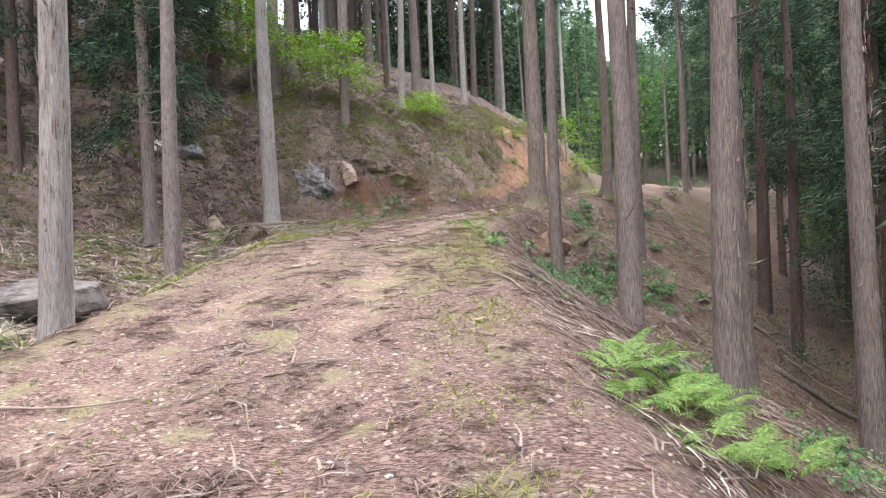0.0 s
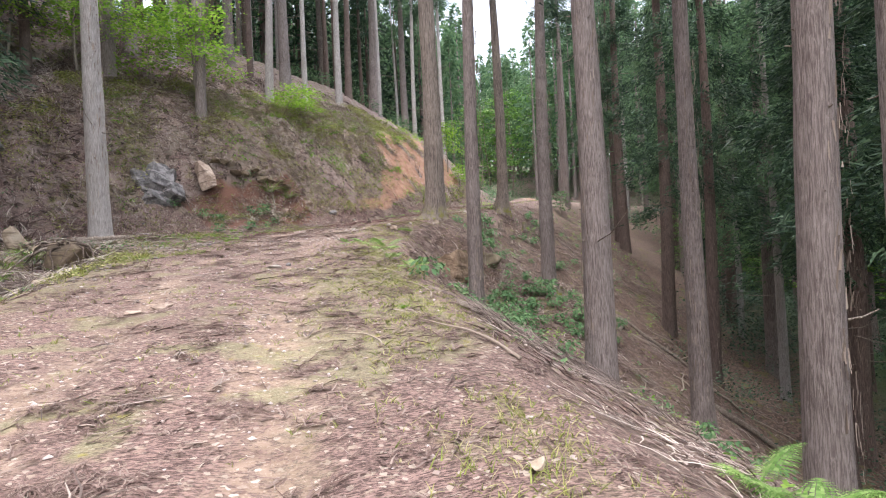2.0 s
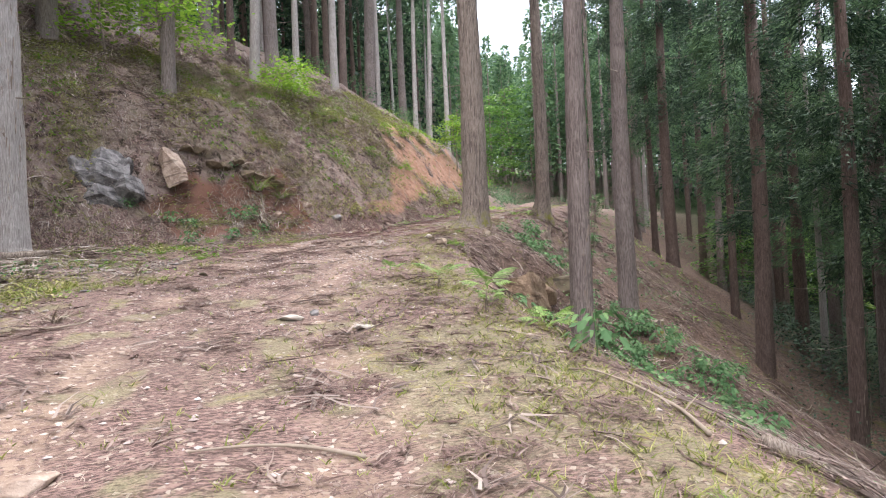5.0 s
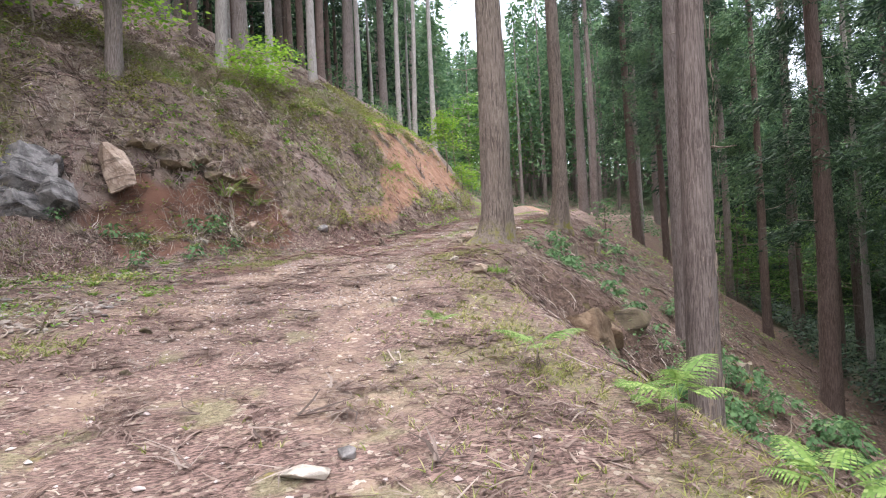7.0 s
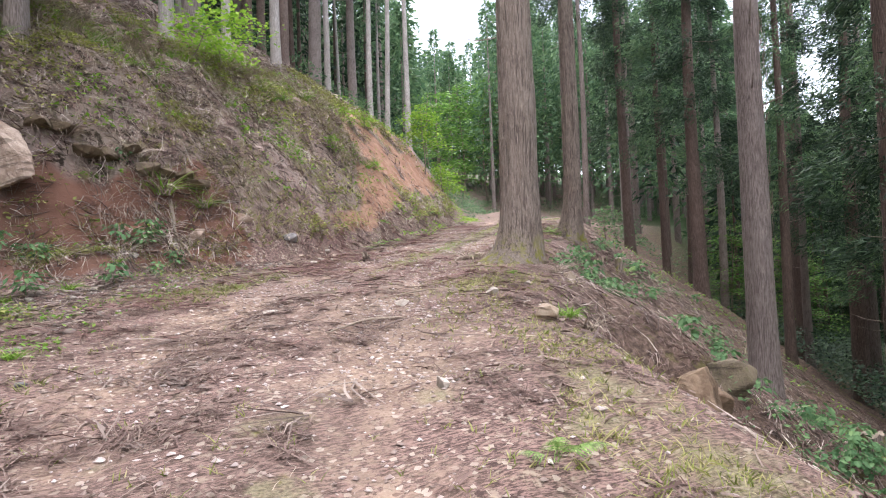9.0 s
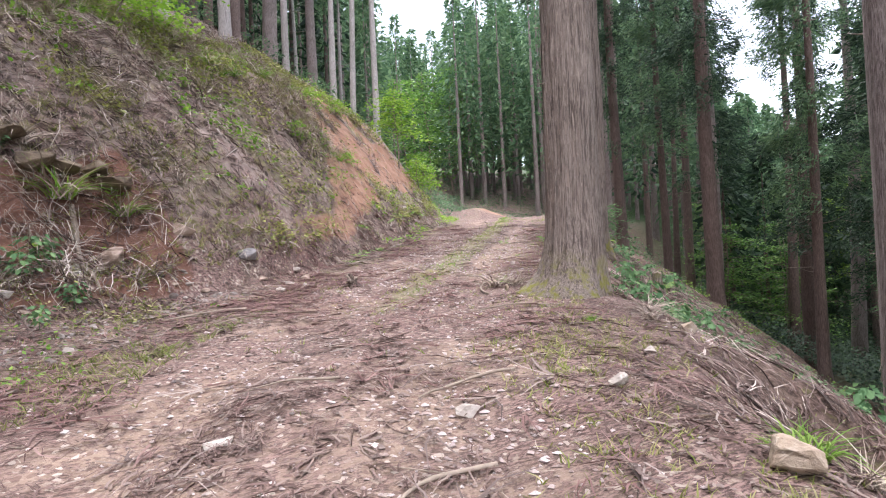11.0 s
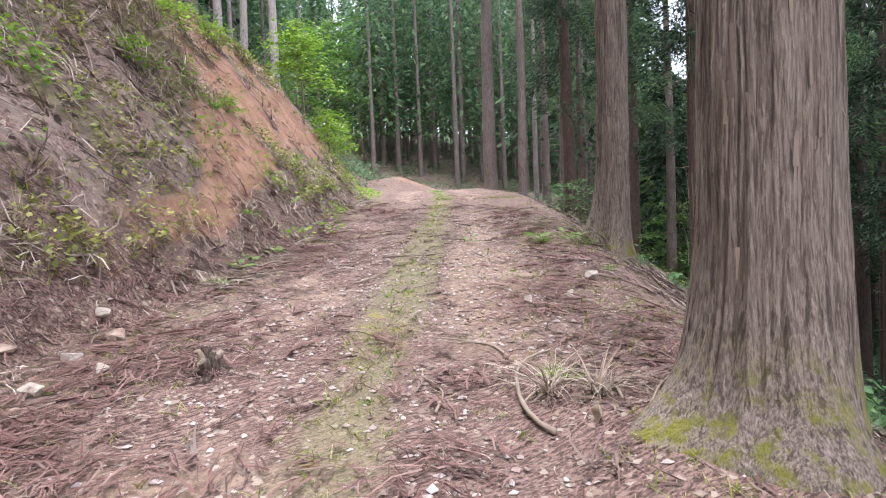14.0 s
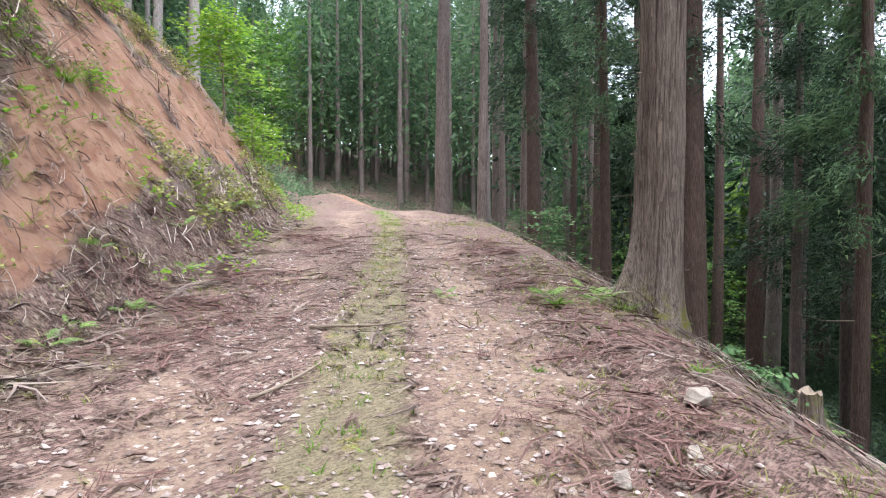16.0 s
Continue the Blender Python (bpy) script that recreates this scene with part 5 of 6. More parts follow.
x, y, *_ = scatter(6500, (13, 62), (20, 62), lambda d, s, b, r, x, y: 0.9 * (r > 6.5))
lay("undergrowth", "dark green undergrowth covering the valley side", "shrubs", *leaf_clumps(x, y, 50, (0.06, 0.15), 1.0), CEDAR)


# ---- fallen branches and logs ----
def branch(name, x, y, length, yaw, thick, label, curl=0.3, mat=STICK, category="branch", lift=0.6, forks=1, group=""):
    n = 12
    t = np.linspace(0, 1, n)
    a = math.radians(yaw) + curl * (t - 0.5) * 2 + 0.12 * np.sin(t * 9 + x * 3)
    px = x + np.cumsum(np.cos(a)) * length / n
    py = y + np.cumsum(np.sin(a)) * length / n
    pz = on_ground(px, py) + thick * lift + 0.01 + 0.03 * length * np.sin(t * 3.14) * 0.4
    base = Vector((px[0], py[0], pz[0]))
    P = np.stack([px, py, pz], -1) - np.array(base)
    ob = thing(name, label, category, pose(*base), group)
    part("limb", tube_mesh("limb", P, thick * (1 - 0.55 * t) * (1 + 0.12 * np.sin(t * 21 + x)), mat, 10 if thick > 0.03 else 6), ob)
    for k in range(forks):
        i = 3 + 2 * k
        b = a[i] + (0.7 if k % 2 else -0.7)
        q = P[i] + np.linspace(0, 1, 6)[:, None] * np.array([math.cos(b), math.sin(b), 0.10]) * length * 0.28
        part("twig", tube_mesh("twig", q, thick * 0.4 * np.linspace(1, 0.4, 6), mat, 5), ob)
    return ob


for x, y, ln, yaw, th, cu in [(-3.4, 3.2, 1.1, 10, 0.013, 0.1), (-1.9, 4.3, 0.5, 60, 0.010, 0.5), (-0.2, 7.4, 0.8, 110, 0.011, 0.7), (0.35, 4.4, 0.6, 140, 0.010, 0.3), (1.0, 7.0, 1.5, 118, 0.016, 0.1), (0.75, 9.6, 1.2, 95, 0.014, 0.4), (-0.9, 9.9, 0.9, 170, 0.012, 0.3),
                                 (0.6, 18.1, 0.95, 200, 0.014, 0.5), (1.3, 19.0, 0.8, 185, 0.012, 0.4), (0.3, 19.5, 0.7, 170, 0.010, 0.3), (2.8, 20.6, 0.9, 150, 0.012, 0.2), (1.0, 22.4, 1.3, 195, 0.012, 0.15)]:
    branch("fallen_branch", x, y, ln, yaw, th, "pale dry stick lying on the track", cu, group="sticks on the track")
for x, y, ln, yaw, th, cu in [(2.75, 21.7, 1.25, 50, 0.015, -0.75), (3.15, 21.75, 0.6, 75, 0.010, 0.5), (3.0, 21.5, 0.8, 20, 0.010, -0.4), (3.2, 22.6, 0.7, 100, 0.012, 0.5), (2.4, 22.3, 0.5, 60, 0.009, 0.6), (3.5, 25.3, 0.7, 20, 0.012, 0.4), (4.4, 26.3, 0.9, -25, 0.014, 0.5), (6.2, 24.3, 1.1, 30, 0.012, 0.2), (6.5, 24.9, 0.9, -10, 0.010, 0.2),
                                 (0.3, 22.9, 1.0, 190, 0.018, 0.1), (0.2, 23.4, 0.8, 20, 0.014, 0.2), (-3.9, 16.2, 1.0, 70, 0.012, 1.0), (-3.6, 13.2, 0.9, 30, 0.013, 1.2)]:
    branch("fallen_branch", x, y, ln, yaw, th, "bent grey stick lying on needle litter", cu, group="sticks on the track", forks=2)
for i in range(44):
    s = rng.random()
    x, y = 1.6 + 6 * s + rng.uniform(0, 4.5), 6 + 18 * s + rng.normal(0, 1.5)
    branch("fallen_branch", x, y, rng.uniform(0.7, 2.4), rng.uniform(-60, 60), rng.uniform(0.010, 0.026), "grey fallen branch on slope below the track", rng.uniform(-0.3, 0.3), group="branches on the slope", forks=int(rng.integers(0, 3)))
for i in range(26):
    s = rng.random()
    x, y = -4 + 8 * s + rng.normal(0, 0.5), 23.8 + 6 * s + rng.uniform(0, 2.2)
    branch("fallen_branch", x, y, rng.uniform(0.4, 1.3), rng.uniform(200, 330), rng.uniform(0.008, 0.018), "bleached dry stick caught on the bank", rng.uniform(-0.4, 0.4), group="sticks on the bank", forks=int(rng.integers(0, 2)))
for i in range(22):
    x, y = rng.uniform(-9, -4.6), rng.uniform(7, 18)
    branch("fallen_branch", x, y, rng.uniform(0.5, 1.6), rng.uniform(0, 360), rng.uniform(0.010, 0.03), "dead branch lying in the brushy ditch", rng.uniform(-0.4, 0.4), group="branches in the ditch", forks=2)
branch("log", 0.95, 9.7, 1.7, -4, 0.05, "dark rotting log on slope below track", 0.1, OLDWOOD, "log", 0.5, 0)
branch("log", -5.7, 17.45, 1.15, 28, 0.10, "split grey log beside cedar foot", 0.05, OLDWOOD, "log", 1.25, 0)
branch("log", -5.5, 17.0, 0.8, 42, 0.085, "split grey log beside cedar foot", 0.1, OLDWOOD, "log", 1.2, 1)
branch("log", 7.2, 16.6, 3.0, 60, 0.06, "mossy fallen pole on shaded slope", 0.05, OLDWOOD, "log", 0.6, 0)
branch("log", 8.6, 19.6, 3.4, -48, 0.055, "grey fallen pole on shaded slope", 0.05, OLDWOOD, "log", 0.6, 0)
branch("log", 8.0, 14.6, 2.6, -30, 0.08, "mossy fallen pole on shaded slope", 0.05, OLDWOOD, "log", 0.6, 0)
branch("log", -1.55, 24.15, 0.9, 292, 0.035, "bleached root hanging down the bank", 0.1, STICK, "root", 0.8, 0)


# ---- stumps ----
def stump(x, y, dia, tall, label, mat, tilt=0.0, jag=0.12):
    ob = thing("tree_stump", label, "stump", pose(x, y, height(x, y), tilt, tilt * 0.5, 30 * x))
    sides, hs = 28, np.array([-0.25, -0.05, 0.02, 0.08, 0.2, 0.5, 0.8, 1.0]) * tall
    A, H = np.meshgrid(np.arange(sides) / sides * 2 * np.pi, hs)
    r = dia / 2 * (0.85 + 0.45 * np.exp(-np.maximum(H, 0) / (0.25 * tall)) * (1 + 0.4 * np.cos(A * 4 + x))) + dia * 0.04 * rough(A * 4, H * 8, 61)
    top = H + np.where(H >= tall * 0.99, jag * tall * rough(A * 3, H * 0 + x, 62), 0)
    v = np.stack([r * np.cos(A), r * np.sin(A), top], -1).reshape(-1, 3)
    i, j = np.arange(len(hs) - 1)[:, None] * sides, np.arange(sides)[None]
    f = np.stack([i + j, i + (j + 1) % sides, i + sides + (j + 1) % sides, i + sides + j], -1).reshape(-1, 4)
    part("bole", mesh_of("bole", v, f, mat, True), ob)
    k = len(hs) - 1
    rim = v[k * sides:]
    cap = np.vstack([rim * np.array([0.985, 0.985, 1]) + np.array([0, 0, 0.003]), rim.mean(0)[None] + np.array([[0, 0, -0.01]])])
    part("cut_top", mesh_of("cut_top", cap, np.stack([np.arange(sides), (np.arange(sides) + 1) % sides, np.full(sides, sides)], -1), STICK), ob, "weathered pale wood")
    return ob


stump(7.62, 23.95, 0.20, 0.30, "mossy sawn stump on slope below track", BARK_MOSSY)
stump(5.45, 20.6, 0.17, 0.24, "pale broken stump at edge of slope", STICK, 6, 0.2)
stump(6.3, 22.9, 0.18, 0.3, "brown broken stump behind old cedar", OLDWOOD, 0, 0.3)
stump(6.0, 17.6, 0.3, 0.3, "low mossy stump on shaded slope", BARK_MOSSY)
snag = thing("root_stump", "small gnarled dark root sticking out of the track", "stump", pose(1.74, 23.68, height(1.74, 23.68) - 0.03, 0, 0, 20))
part("core", tube_mesh("core", [(0, 0, -0.05), (0, 0, 0.05), (-0.01, 0.01, 0.12), (-0.03, 0.0, 0.17), (-0.06, -0.01, 0.20)], [0.085, 0.07, 0.055, 0.035, 0.012], DARKWOOD, 12), snag)
for k, (a, ln, up, th) in enumerate([(0.2, 0.11, 0.11, 0.040), (1.1, 0.07, 0.16, 0.030), (2.9, 0.10, 0.16, 0.040), (3.5, 0.14, 0.09, 0.030), (2.3, 0.06, 0.19, 0.024), (5.2, 0.08, 0.12, 0.030), (4.3, 0.07, 0.14, 0.030)]):
    q = np.linspace(0, 1, 6)
    part("splinter", tube_mesh("splinter", np.stack([np.cos(a) * ln * q, np.sin(a) * ln * q, 0.07 + up * q - 0.05 * q ** 3 + 0.012 * np.sin(q * 9 + k)], -1), th * (1 - 0.85 * q ** 1.5) * (1 + 0.25 * np.sin(q * 11 + k)), STICK if k in (0, 2) else OLDWOOD, 8), snag, "bleached splintered wood")
for a in (0.4, 1.6, 2.7, 3.9, 5.0, 5.7):
    q = np.linspace(0, 1, 5)
    part("root", tube_mesh("root", np.stack([np.cos(a) * 0.24 * q, np.sin(a) * 0.24 * q + 0.02 * np.sin(q * 5), 0.06 - 0.02 * q - 0.10 * q ** 2], -1), 0.034 * (1 - 0.75 * q), DARKWOOD, 7), snag)


plate = thing("root_plate", "torn dark root plate at edge of the track", "roots", pose(-5.45, 16.2, height(-5.45, 16.2) + 0.12) @ Matrix.Scale(1.55, 4))
for k in range(26):
    a, q = k * 2.4, np.linspace(0, 1, 7)
    ln, up = rng.uniform(0.35, 0.75), rng.uniform(0.05, 0.5)
    P = np.stack([np.cos(a) * ln * q + 0.06 * np.sin(q * 6 + k), 0.6 * np.sin(a) * ln * q + 0.05 * np.cos(q * 5 + k), 0.22 + up * q - 0.65 * q ** 2], -1)
    part("root", tube_mesh("root", P, rng.uniform(0.012, 0.03) * (1 - 0.75 * q), DARKWOOD if k % 4 else OLDWOOD, 6), plate)
part("soil", rock_mesh("soil", SOD, (0.42, 0.28, 0.30), 430, 16, 2), plate, "clod of dark soil", pose(0, 0, 0.06))
# ---- ferns, tufts and weeds ----
def frond_mesh(length, wide, mat, pairs=17, seed=0):
    """An arching fern frond with toothed leaflets that shorten to the tip."""
    g = np.random.default_rng(seed)
    V, F = [], []
    def quad(a, b, c, d):
        k = len(V)
        V.extend((a, b, c, d))
        F.append((k, k + 1, k + 2, k + 3))
    def spine(t):
        return np.array([length * (0.80 * t + 0.08 * math.sin(t * 2)), 0.02 * math.sin(t * 3 + seed), length * (0.75 * t - 0.62 * t * t)])
    for i in range(14):
        a, b = spine(i / 14), spine((i + 1) / 14)
        w = np.array([0, 0.004 * (1 - i / 16), 0])
        quad(a - w, a + w, b + w, b - w)
    for i in range(pairs):
        t = 0.26 + 0.72 * i / pairs
        p = spine(t)
        ln = wide * (math.sin(min(1.0, 0.25 + 0.95 * (t - 0.2)) * math.pi * 0.98) ** 0.7 * (1.06 - t) * 1.25 + 0.06)
        for side in (-1, 1):
            out = unit(np.array([0.42, side, -0.16 + g.normal(0, 0.07)]))
            run = np.array([0.9, -side * 0.3, 0.25]) * ln * 0.115
            n = 5
            for k in range(n):
                u, u2 = k / n, (k + 0.86) / n
                w1, w2 = (1 - u * 0.75), (1 - u2) * 0.75 + 0.08
                a, b = p + out * ln * u, p + out * ln * u2
                sag = np.array([0, 0, -0.10 * ln * u2 * u2])
                quad(a - run * w1 * 0.6, b - run * w2 * 0.6 + sag, b + run * w2 + sag, a + run * w1)
    return mesh_of("frond", np.array(V), np.array(F), mat)


FRONDS = [frond_mesh(0.62, 0.20, FERN, seed=1), frond_mesh(0.50, 0.17, FERN, 15, 2), frond_mesh(0.42, 0.15, FERN, 14, 3)]


def fern(x, y, fronds, size, label="bright green fern with arching fronds", turn=0.0, tall=0.1):
    ob = thing("fern", label, "fern", pose(x, y, height(x, y) - 0.01, 0, 0, turn) @ Matrix.Scale(size, 4), "ferns beside the track")
    for k in range(fronds):
        yaw = 360 * k / fronds + rng.uniform(-25, 25)
        at = pose(0, 0, tall, 0, rng.uniform(-25, 12), yaw)
        part("frond", FRONDS[k % 3], ob, at=at)
        if tall > 0.12 and k < 4:
            c = math.radians(yaw)
            part("stem", tube_mesh("stem", [(0.03 * math.cos(c), 0.03 * math.sin(c), -0.02), (0.01 * math.cos(c), 0.01 * math.sin(c), tall * 0.6), (0, 0, tall)], [0.004, 0.004, 0.003], OLDWOOD, 5), ob, "dark thin stem")
    return ob


for x, y, k, size, turn, tall in [(0.50, 13.8, 6, 0.75, 10, 0.22), (0.62, 12.55, 7, 0.85, 60, 0.28), (1.0, 12.0, 7, 0.8, 100, 0.05), (0.85, 13.2, 4, 0.5, 0, 0.06), (0.80, 12.9, 5, 0.55, 30, 0.08), (0.2, 15.2, 5, 0.5, 0, 0.05),
                                 (1.9, 5.1, 8, 1.0, 0, 0.05), (1.5, 4.6, 8, 1.0, 70, 0.05), (1.8, 3.9, 8, 1.05, 20, 0.05), (1.75, 5.35, 7, 0.8, 45, 0.05)]:
    fern(x, y, k, size, turn=turn, tall=tall)
for x, y, k, size, turn, tall in [(1.3, 4.1, 7, 0.8, 0, 0.05), (2.0, 4.4, 8, 0.9, 30, 0.05), (1.2, 3.4, 7, 0.8, 60, 0.05), (2.3, 4.6, 8, 1.0, 30, 0.05), (2.4, 3.6, 8, 1.0, 0, 0.05), (1.6, 3.1, 8, 0.95, 50, 0.05), (2.6, 5.5, 7, 0.9, 80, 0.05), (3.6, 27.5, 6, 0.45, 10, 0.04), (3.1, 27.1, 6, 0.5, 70, 0.04), (4.6, 29.4, 6, 0.5, 30, 0.04), (5.2, 30.3, 6, 0.5, 50, 0.04), (6.0, 31.3, 6, 0.55, 0, 0.04), (6.7, 32.2, 6, 0.55, 20, 0.04), (4.1, 29.3, 6, 0.45, 80, 0.04), (1.75, 4.3, 8, 0.9, 85, 0.05), (2.1, 5.0, 8, 0.9, 5, 0.05), (2.0, 3.3, 8, 0.9, 25, 0.05), (4.4, 28.7, 6, 0.5, 0, 0.04), (2.9, 26.8, 6, 0.45, 0, 0.04), (6.75, 25.3, 7, 0.5, 0, 0.04),
                                 (6.5, 25.7, 7, 0.55, 40, 0.04), (7.0, 25.6, 6, 0.5, 80, 0.04), (3.4, 27.9, 5, 0.4, 0, 0.04), (5.9, 26.4, 5, 0.35, 0, 0.04), (7.9, 24.0, 6, 0.7, 0, 0.04)]:
    fern(x, y, k, size, "yellow-green fern growing in litter", turn, tall)


def tuft_mesh(count, length, mat, lean=0.9):
    start = rng.normal(0, 0.03, (count, 3)) * np.array([1, 1, 0])
    a = rng.uniform(0, 6.28, count)
    out = np.stack([np.cos(a), np.sin(a), a * 0], -1)
    way = np.array([0, 0, 1.0]) + out * rng.uniform(0.15, lean, (count, 1))
    bend = out * rng.uniform(0.2, 0.8, (count, 1)) - np.array([0, 0, 1.0]) * rng.uniform(0.2, 1.0, (count, 1))
    return mesh_of("blades", *ribbons(start, way, bend, rng.uniform(0.4, 1.0, count) * length, rng.uniform(0.006, 0.013, count), 4, 0.15), mat)


TUFTS = {"green": [tuft_mesh(70, 0.30, FRESH), tuft_mesh(60, 0.24, FRESH)], "dry": [tuft_mesh(80, 0.42, STRAW, 1.3), tuft_mesh(70, 0.34, STRAW, 1.3)]}


def tuft(x, y, kind, size, turn=0.0):
    words = {"green": "fresh green grass tuft growing in litter", "dry": "dry straw-coloured grass tuft drooping on ground"}[kind]
    ob = thing("grass_tuft", words, "grass tuft", pose(x, y, height(x, y) - 0.01, 0, 0, turn) @ Matrix.Scale(size, 4), "grass tufts")
    tagged(part("tussock", TUFTS[kind][int(turn) % 2], ob), kind="stuff")
    if kind == "dry" and size > 1.4:
        tagged(part("young_tussock", TUFTS["green"][0], ob, "greener young blades"), kind="stuff")


for x, y, kind, size in [(-2.9, 23.65, "dry", 1.2), (-2.4, 23.85, "dry", 1.0), (-2.0, 24.1, "dry", 1.3), (-1.64, 24.05, "dry", 2.1), (-1.0, 24.3, "dry", 1.5), (-0.3, 24.9, "dry", 1.2), (-3.24, 16.95, "dry", 1.0), (-3.34, 19.6, "green", 0.9), (-3.0, 20.3, "green", 0.8), (-3.3, 13.5, "dry", 0.8), (2.5, 26.1, "green", 0.7), (2.45, 26.0, "dry", 0.6), (6.75, 25.1, "green", 0.9), (5.8, 23.98, "green", 0.7), (6.4, 25.5, "green", 0.9),
                         (3.5, 20.1, "dry", 0.85), (3.3, 19.9, "dry", 0.7), (1.85, 17.5, "green", 1.2), (1.95, 17.35, "dry", 0.9), (2.0, 17.7, "green", 0.9), (-2.65, 21.6, "green", 0.9), (-3.2, 21.2, "green", 0.8), (1.0, 8.1, "green", 0.6)]:
    tuft(x, y, kind, size, rng.integers(0, 360))
for x, y, kind, size in [(0.3, 9.0, "green", 0.5), (-2.5, 18.3, "green", 0.8), (-3.2, 18.9, "green", 0.7), (1.75, 17.6, "green", 0.6), (5.05, 24.6, "green", 0.35), (2.7, 20.0, "green", 0.5), (3.05, 22.15, "dry", 0.8), (3.2, 21.95, "dry", 0.75), (3.25, 22.3, "dry", 0.6), (3.2, 22.2, "green", 0.6), (-2.2, 22.6, "green", 0.7), (6.2, 22.9, "dry", 0.6)]:
    tuft(x, y, kind, size, rng.integers(0, 360))
for i in range(195):
    s = rng.random()
    tuft(-4.5 + 7.5 * s + rng.normal(0, 0.6), 23.6 + 5.5 * s + rng.uniform(0.7, 3.6), ("dry", "green", "dry")[i % 3], rng.uniform(0.6, 1.4), rng.integers(0, 360))


for i in range(66):
    x, y = (rng.uniform(-15, -7.5), rng.uniform(17, 26)) if i % 2 else (rng.uniform(-10, -4.8), rng.uniform(6, 19))
    tuft(x, y, ("dry", "dry", "green")[i % 3], rng.uniform(0.9, 2.0), rng.integers(0, 360))
for i in range(60):
    z = rng.uniform(0.06, 0.22)
    x, y = (rng.uniform(-14, -7), rng.uniform(17, 25)) if i % 3 else (rng.uniform(-9, -5), rng.uniform(8, 19))
    rock("stone", x, y, (z, z * rng.uniform(0.6, 0.9), z * rng.uniform(0.4, 0.7)), (PALETAN, GREYROCK, TANROCK)[i % 3], "loose stone among brush on the wooded hillside", 500 + i, rng.uniform(0, 360), 0.2)


def weed_mesh(leaves, seed):
    g = np.random.default_rng(seed)
    a, h = g.uniform(0, 6.28, leaves), g.uniform(0.08, 0.26, leaves)
    out = np.stack([np.cos(a), np.sin(a), a * 0], -1)
    p = out * g.uniform(0.01, 0.16, (leaves, 1)) + np.stack([a * 0, a * 0, h], -1)
    ln = g.uniform(0.035, 0.085, (leaves, 1))
    way = unit(out + g.normal(0, 0.25, (leaves, 3)) + np.array([0, 0, -0.05]))
    side = unit(np.cross(way, np.array([0, 0, 1.0])))
    dip = np.array([0, 0, -0.02])
    v = np.stack([p, p + way * ln * 0.3 + side * ln * 0.34, p + way * ln * 0.65 + side * ln * 0.26 + dip, p + way * ln + dip * 1.5, p + way * ln * 0.65 - side * ln * 0.26 + dip, p + way * ln * 0.3 - side * ln * 0.34], 1).reshape(-1, 3)
    k = (np.arange(leaves) * 6)[:, None]
    return mesh_of("leaves", v, np.concatenate([k + np.array([[0, 1, 2, 3]]), k + np.array([[0, 3, 4, 5]])], 1).reshape(-1, 4), WEED)


WEEDS = [weed_mesh(48, 1), weed_mesh(40, 2), weed_mesh(56, 3)]


def weed(x, y, size, k):
    ob = thing("weed_plant", "leafy green weed growing on litter slope", "weed", pose(x, y, height(x, y), 0, 0, 70 * k) @ Matrix.Scale(size, 4), "weeds on the slopes")
    tagged(part("leaves", WEEDS[k % 3], ob), kind="stuff")
    part("stem", tube_mesh("stem", [(0, 0, -0.03), (0.005, 0, 0.1), (0, 0.01, 0.24)], [0.004, 0.003, 0.002], WEED, 5), ob)


for x, y, n, spread in [(5.1, 15.8, 12, 0.6), (5.6, 17.0, 10, 0.5), (4.6, 16.8, 9, 0.5), (3.8, 16.2, 8, 0.5), (2.9, 14.9, 7, 0.4), (4.2, 14.4, 8, 0.6), (6.1, 17.4, 10, 0.8), (5.6, 16.4, 9, 0.8), (5.0, 18.4, 8, 0.6), (5.2, 20.8, 9, 0.8), (7.6, 22.6, 8, 0.7), (6.3, 21.9, 6, 0.5), (4.6, 20.6, 5, 0.4), (3.2, 12.9, 7, 0.6), (2.3, 11.6, 5, 0.5), (-2.1, 23.0, 6, 0.4), (-3.4, 22.1, 7, 0.5), (4.7, 8.9, 6, 0.7), (3.9, 4.9, 7, 0.7), (8.4, 24.9, 6, 0.5), (9.4, 26.4, 6, 0.8)]:
    for k in range(n):
        weed(x + rng.normal(0, spread), y + rng.normal(0, spread), rng.uniform(0.7, 1.45), k)


# ---- heap of dead boughs at the foot of a cedar ----
pile = thing("brush_heap", "heap of grey dead cedar boughs below the track", "brush", pose(0, 0, 0), kind="stuff")
px, py = rng.normal(2.35, 0.5, 300), rng.normal(9.6, 0.45, 300)
tagged(part("boughs", mesh_of("boughs", *sprays(px, py, 10, (0.2, 0.6), (0.004, 0.009), 0.10, 0.35), GREYNEEDLE), pile), kind="stuff")
px, py = rng.normal(-5.6, 0.8, 200), rng.normal(15.2, 0.7, 200)
tagged(part("boughs", mesh_of("boughs", *sprays(px, py, 8, (0.2, 0.6), (0.004, 0.010), 0.08, 0.4), GREYNEEDLE), pile), kind="stuff")
px, py = rng.normal(9.0, 1.2, 260), rng.normal(25.2, 1.4, 260)
tagged(part("boughs", mesh_of("boughs", *sprays(px, py, 8, (0.2, 0.7), (0.005, 0.012), 0.10, 0.4), GREYNEEDLE), pile), kind="stuff")


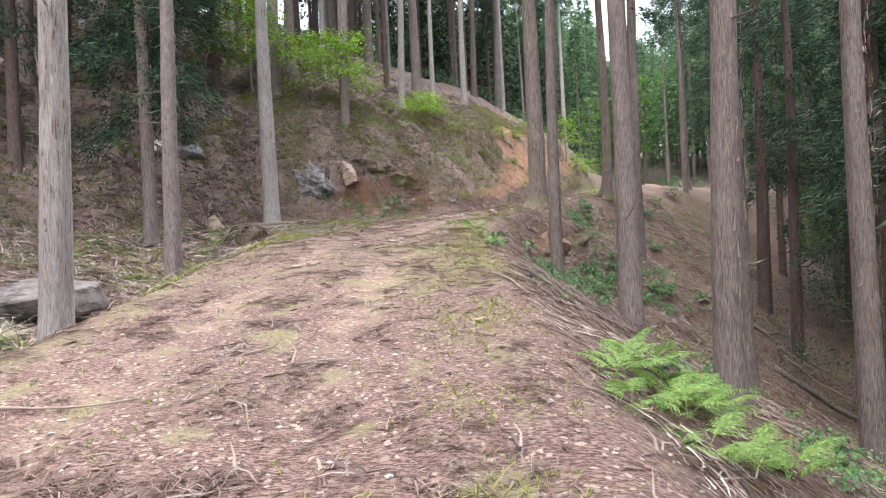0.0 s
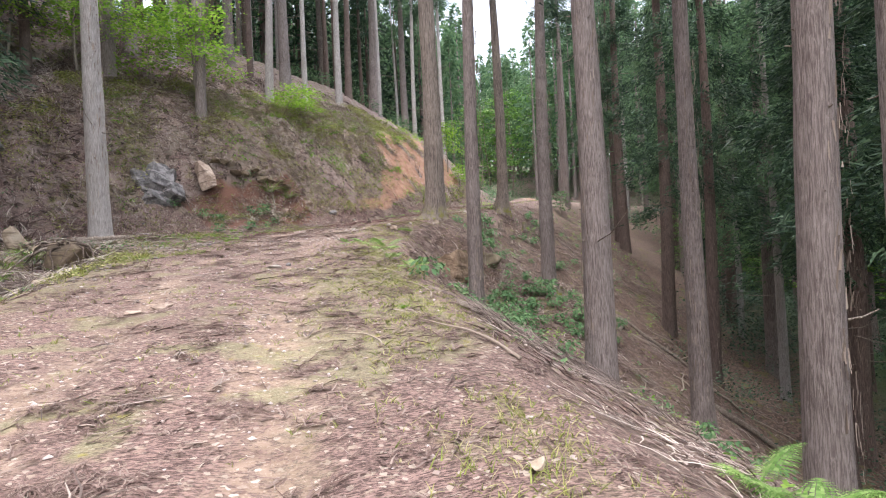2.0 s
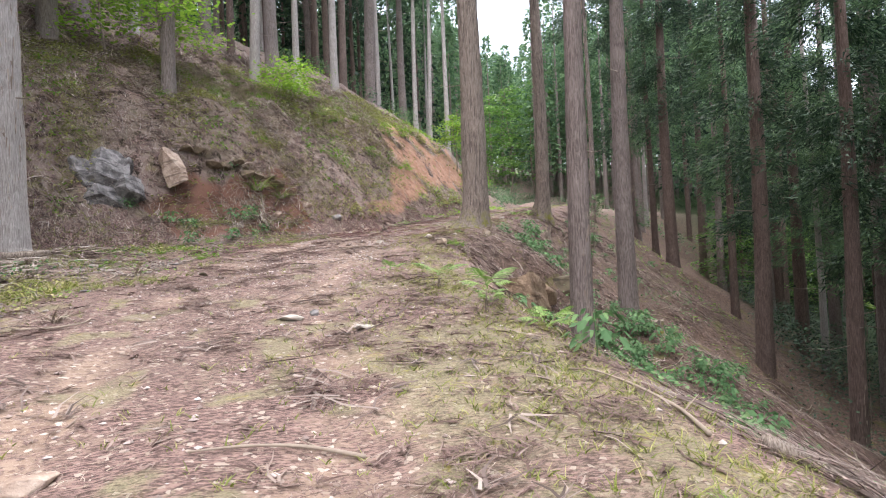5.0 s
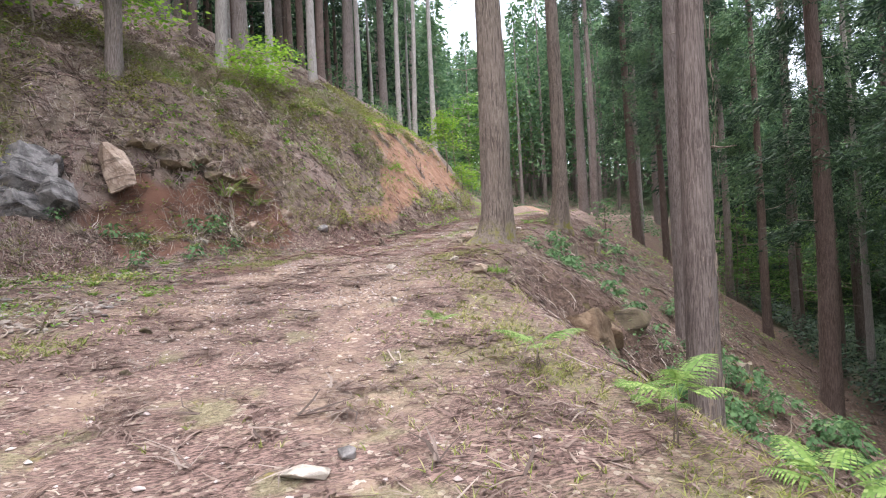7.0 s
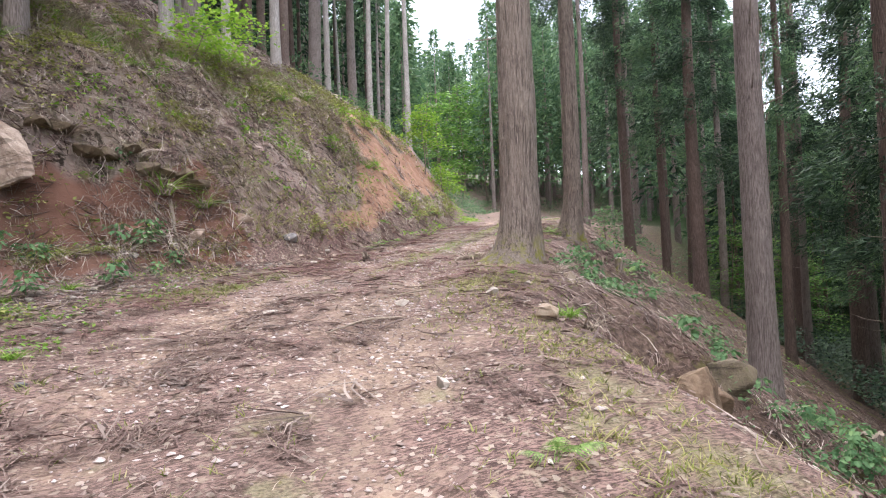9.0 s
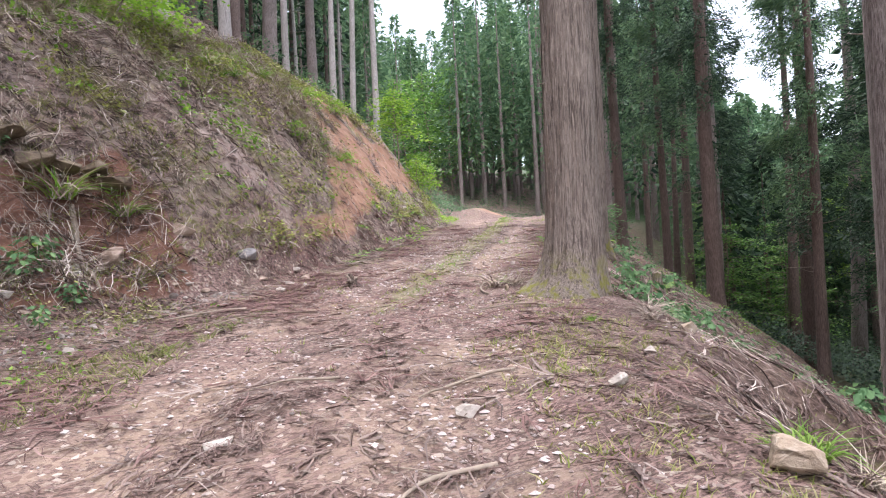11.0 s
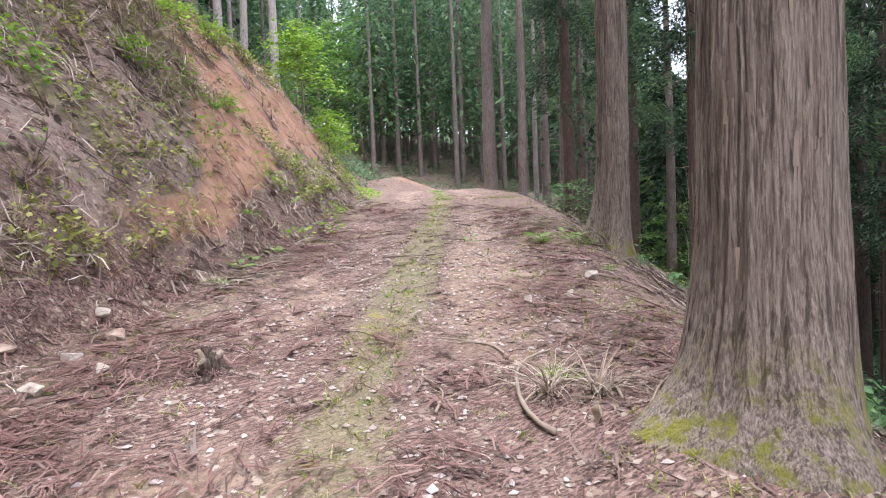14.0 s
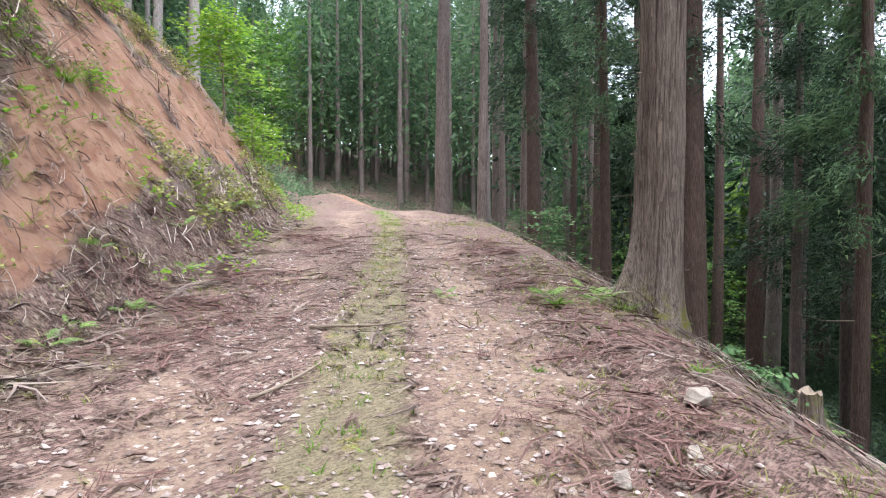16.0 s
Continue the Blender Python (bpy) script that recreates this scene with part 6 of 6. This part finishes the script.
# ---- broadleaf saplings ----
def sapling(x, y, tall, wide, leaves, label, mat=MAPLE, low=0.35, layers=7, seed=0, size=0.09, lean=(0.0, 0.0)):
    """A slim stem, limbs and tiers of small leaves with gaps between."""
    g = np.random.default_rng(seed)
    ob = thing("broadleaf_sapling", label, "tree", pose(x, y, height(x, y) - 0.03))
    t = np.linspace(0, 1, 9)
    sx, sy = 0.06 * np.sin(t * 5 + seed) * tall * 0.4 + lean[0] * t, 0.05 * np.cos(t * 4 + seed) * tall * 0.3 + lean[1] * t
    P = np.stack([sx - sx[0], sy - sy[0], t * tall - 0.1], -1)
    part("trunk", tube_mesh("trunk", P, (0.012 + 0.009 * tall) * (1 - 0.8 * t), OLDWOOD, 8), ob)
    limbs, places = [], []
    for k in range(layers * 3):
        u = low + (0.98 - low) * (k / (layers * 3)) + g.normal(0, 0.02)
        b = np.array([np.interp(u, t, P[:, 0]), np.interp(u, t, P[:, 1]), np.interp(u, t, P[:, 2])])
        a, ln = 2.4 * k + g.normal(0, 0.4), wide * (1.15 - 0.75 * u) * g.uniform(0.6, 1.15)
        q = np.linspace(0, 1, 6)
        L = b + np.stack([np.cos(a) * ln * q, np.sin(a) * ln * q, 0.22 * ln * q - 0.30 * ln * q ** 2], -1)
        v, f, caps = tube(L, (0.004 + 0.004 * tall) * np.linspace(0.8, 0.2, 6), 5)
        limbs.append((v, np.concatenate([tri_of(f), caps])))
        m = leaves // (layers * 3)
        w = g.uniform(0.25, 1.05, m)
        c = b + np.stack([np.cos(a) * ln * w, np.sin(a) * ln * w, 0.22 * ln * w - 0.30 * ln * w ** 2], -1)
        places.append(c + g.normal(0, 1, (m, 3)) * np.array([0.15, 0.15, 0.028]) * wide)
    tagged(part("branchwork", mesh_of("branchwork", *joined(limbs), OLDWOOD, True), ob), kind="stuff")
    p = np.concatenate(places)
    n = len(p)
    a = g.uniform(0, 6.28, n)
    way = unit(np.stack([np.cos(a), np.sin(a), g.normal(-0.15, 0.25, n)], -1))
    side = unit(np.cross(way, np.array([0, 0, 1.0]) + g.normal(0, 0.3, (n, 3))))
    ln = size * g.uniform(0.6, 1.2, (n, 1))
    v = np.stack([p, p + way * ln * 0.45 + side * ln * 0.42, p + way * ln, p + way * ln * 0.45 - side * ln * 0.42], 1).reshape(-1, 3)
    tagged(part("leaves", mesh_of("leaves", v, (np.arange(n) * 4)[:, None] + np.array([[0, 1, 2, 3]]), mat), ob), kind="stuff")
    return ob


sapling(-4.0, 25.3, 4.0, 2.6, 3000, "fresh green maple sapling on top of the bank", low=0.4, seed=1, size=0.13)
sapling(-5.6, 25.9, 3.2, 2.0, 2000, "fresh green maple sapling on top of the bank", low=0.4, seed=2, size=0.12)
sapling(-7.6, 24.6, 4.8, 2.5, 2800, "yellow-green sapling on the wooded slope", low=0.35, seed=3, size=0.13)
sapling(-9.4, 24.0, 4.6, 2.2, 2200, "yellow-green sapling on the wooded slope", low=0.4, seed=4, size=0.12)
sapling(-1.2, 28.0, 1.25, 2.1, 900, "low spreading maple at edge of the bank", low=0.62, layers=3, seed=5, size=0.11, lean=(0.5, -0.4))
sapling(-0.4, 29.3, 0.9, 1.7, 700, "low spreading maple at edge of the bank", low=0.6, layers=3, seed=6, size=0.11)
sapling(8.0, 36.6, 2.9, 1.5, 1500, "pale green sapling at top of the earth scar", low=0.45, seed=7, size=0.12)
sapling(8.6, 36.2, 1.4, 1.0, 900, "pale green shrub at top of the earth scar", low=0.3, seed=8, size=0.10)
sapling(9.6, 37.9, 1.3, 0.9, 700, "bright green sapling above the track", low=0.3, seed=9, size=0.11)
sapling(3.3, 31.3, 0.6, 0.6, 420, "yellow-green shrub on lip of the bank", low=0.2, seed=10, size=0.07)
sapling(4.3, 32.6, 0.6, 0.6, 420, "yellow-green shrub on lip of the bank", low=0.2, seed=11, size=0.07)
sapling(2.2, 28.6, 0.45, 0.4, 300, "yellow-green shrub on the bank", low=0.2, seed=12, size=0.06)
sapling(3.9, 30.3, 0.4, 0.4, 260, "yellow-green shrub on the bank", low=0.2, seed=13, size=0.06)
sapling(17.0, 35.0, 2.2, 1.1, 700, "green sapling in shade below the track", WEED, 0.3, seed=14, size=0.11)
sapling(12.0, 30.0, 1.4, 0.8, 500, "green sapling in shade below the track", WEED, 0.3, seed=15, size=0.10)
sapling(24.0, 24.0, 9.0, 3.0, 2600, "bright broadleaf tree in the valley", FRESH, 0.3, 8, 16, 0.24)
sapling(33.0, 27.0, 10.0, 3.4, 2600, "bright broadleaf tree in the valley", FRESH, 0.3, 8, 17, 0.26)
for i, (x, y, tall) in enumerate([(21.5, 33.5, 4.5), (24.0, 32.6, 5.0), (27.7, 35.2, 6.0), (26.5, 38.0, 6.0), (31.5, 36.5, 7.0), (33.6, 40.5, 7.0), (38.0, 41.0, 7.5)]):
    sapling(x, y, tall, 2.2, 3600, "leafy green young tree in the valley", BROAD, 0.08, 12, 30 + i, 0.13)
sapling(36.0, 36.0, 10.0, 3.4, 2600, "bright broadleaf tree in the valley", FRESH, 0.3, 8, 18, 0.26)
sapling(21.0, 61.0, 11.0, 3.6, 2600, "bright broadleaf tree beyond the bend", BROAD, 0.25, 8, 19, 0.28)
sapling(17.0, 56.0, 9.0, 3.2, 2600, "bright broadleaf tree beyond the bend", BROAD, 0.25, 8, 20, 0.26)
sapling(12.3, 46.5, 6.5, 2.2, 1300, "mid-green broadleaf tree beyond the bend", BROAD, 0.15, 8, 21, 0.18)
sapling(25.0, 64.0, 12.0, 3.6, 2600, "bright broadleaf tree beyond the bend", BROAD, 0.25, 8, 22, 0.28)
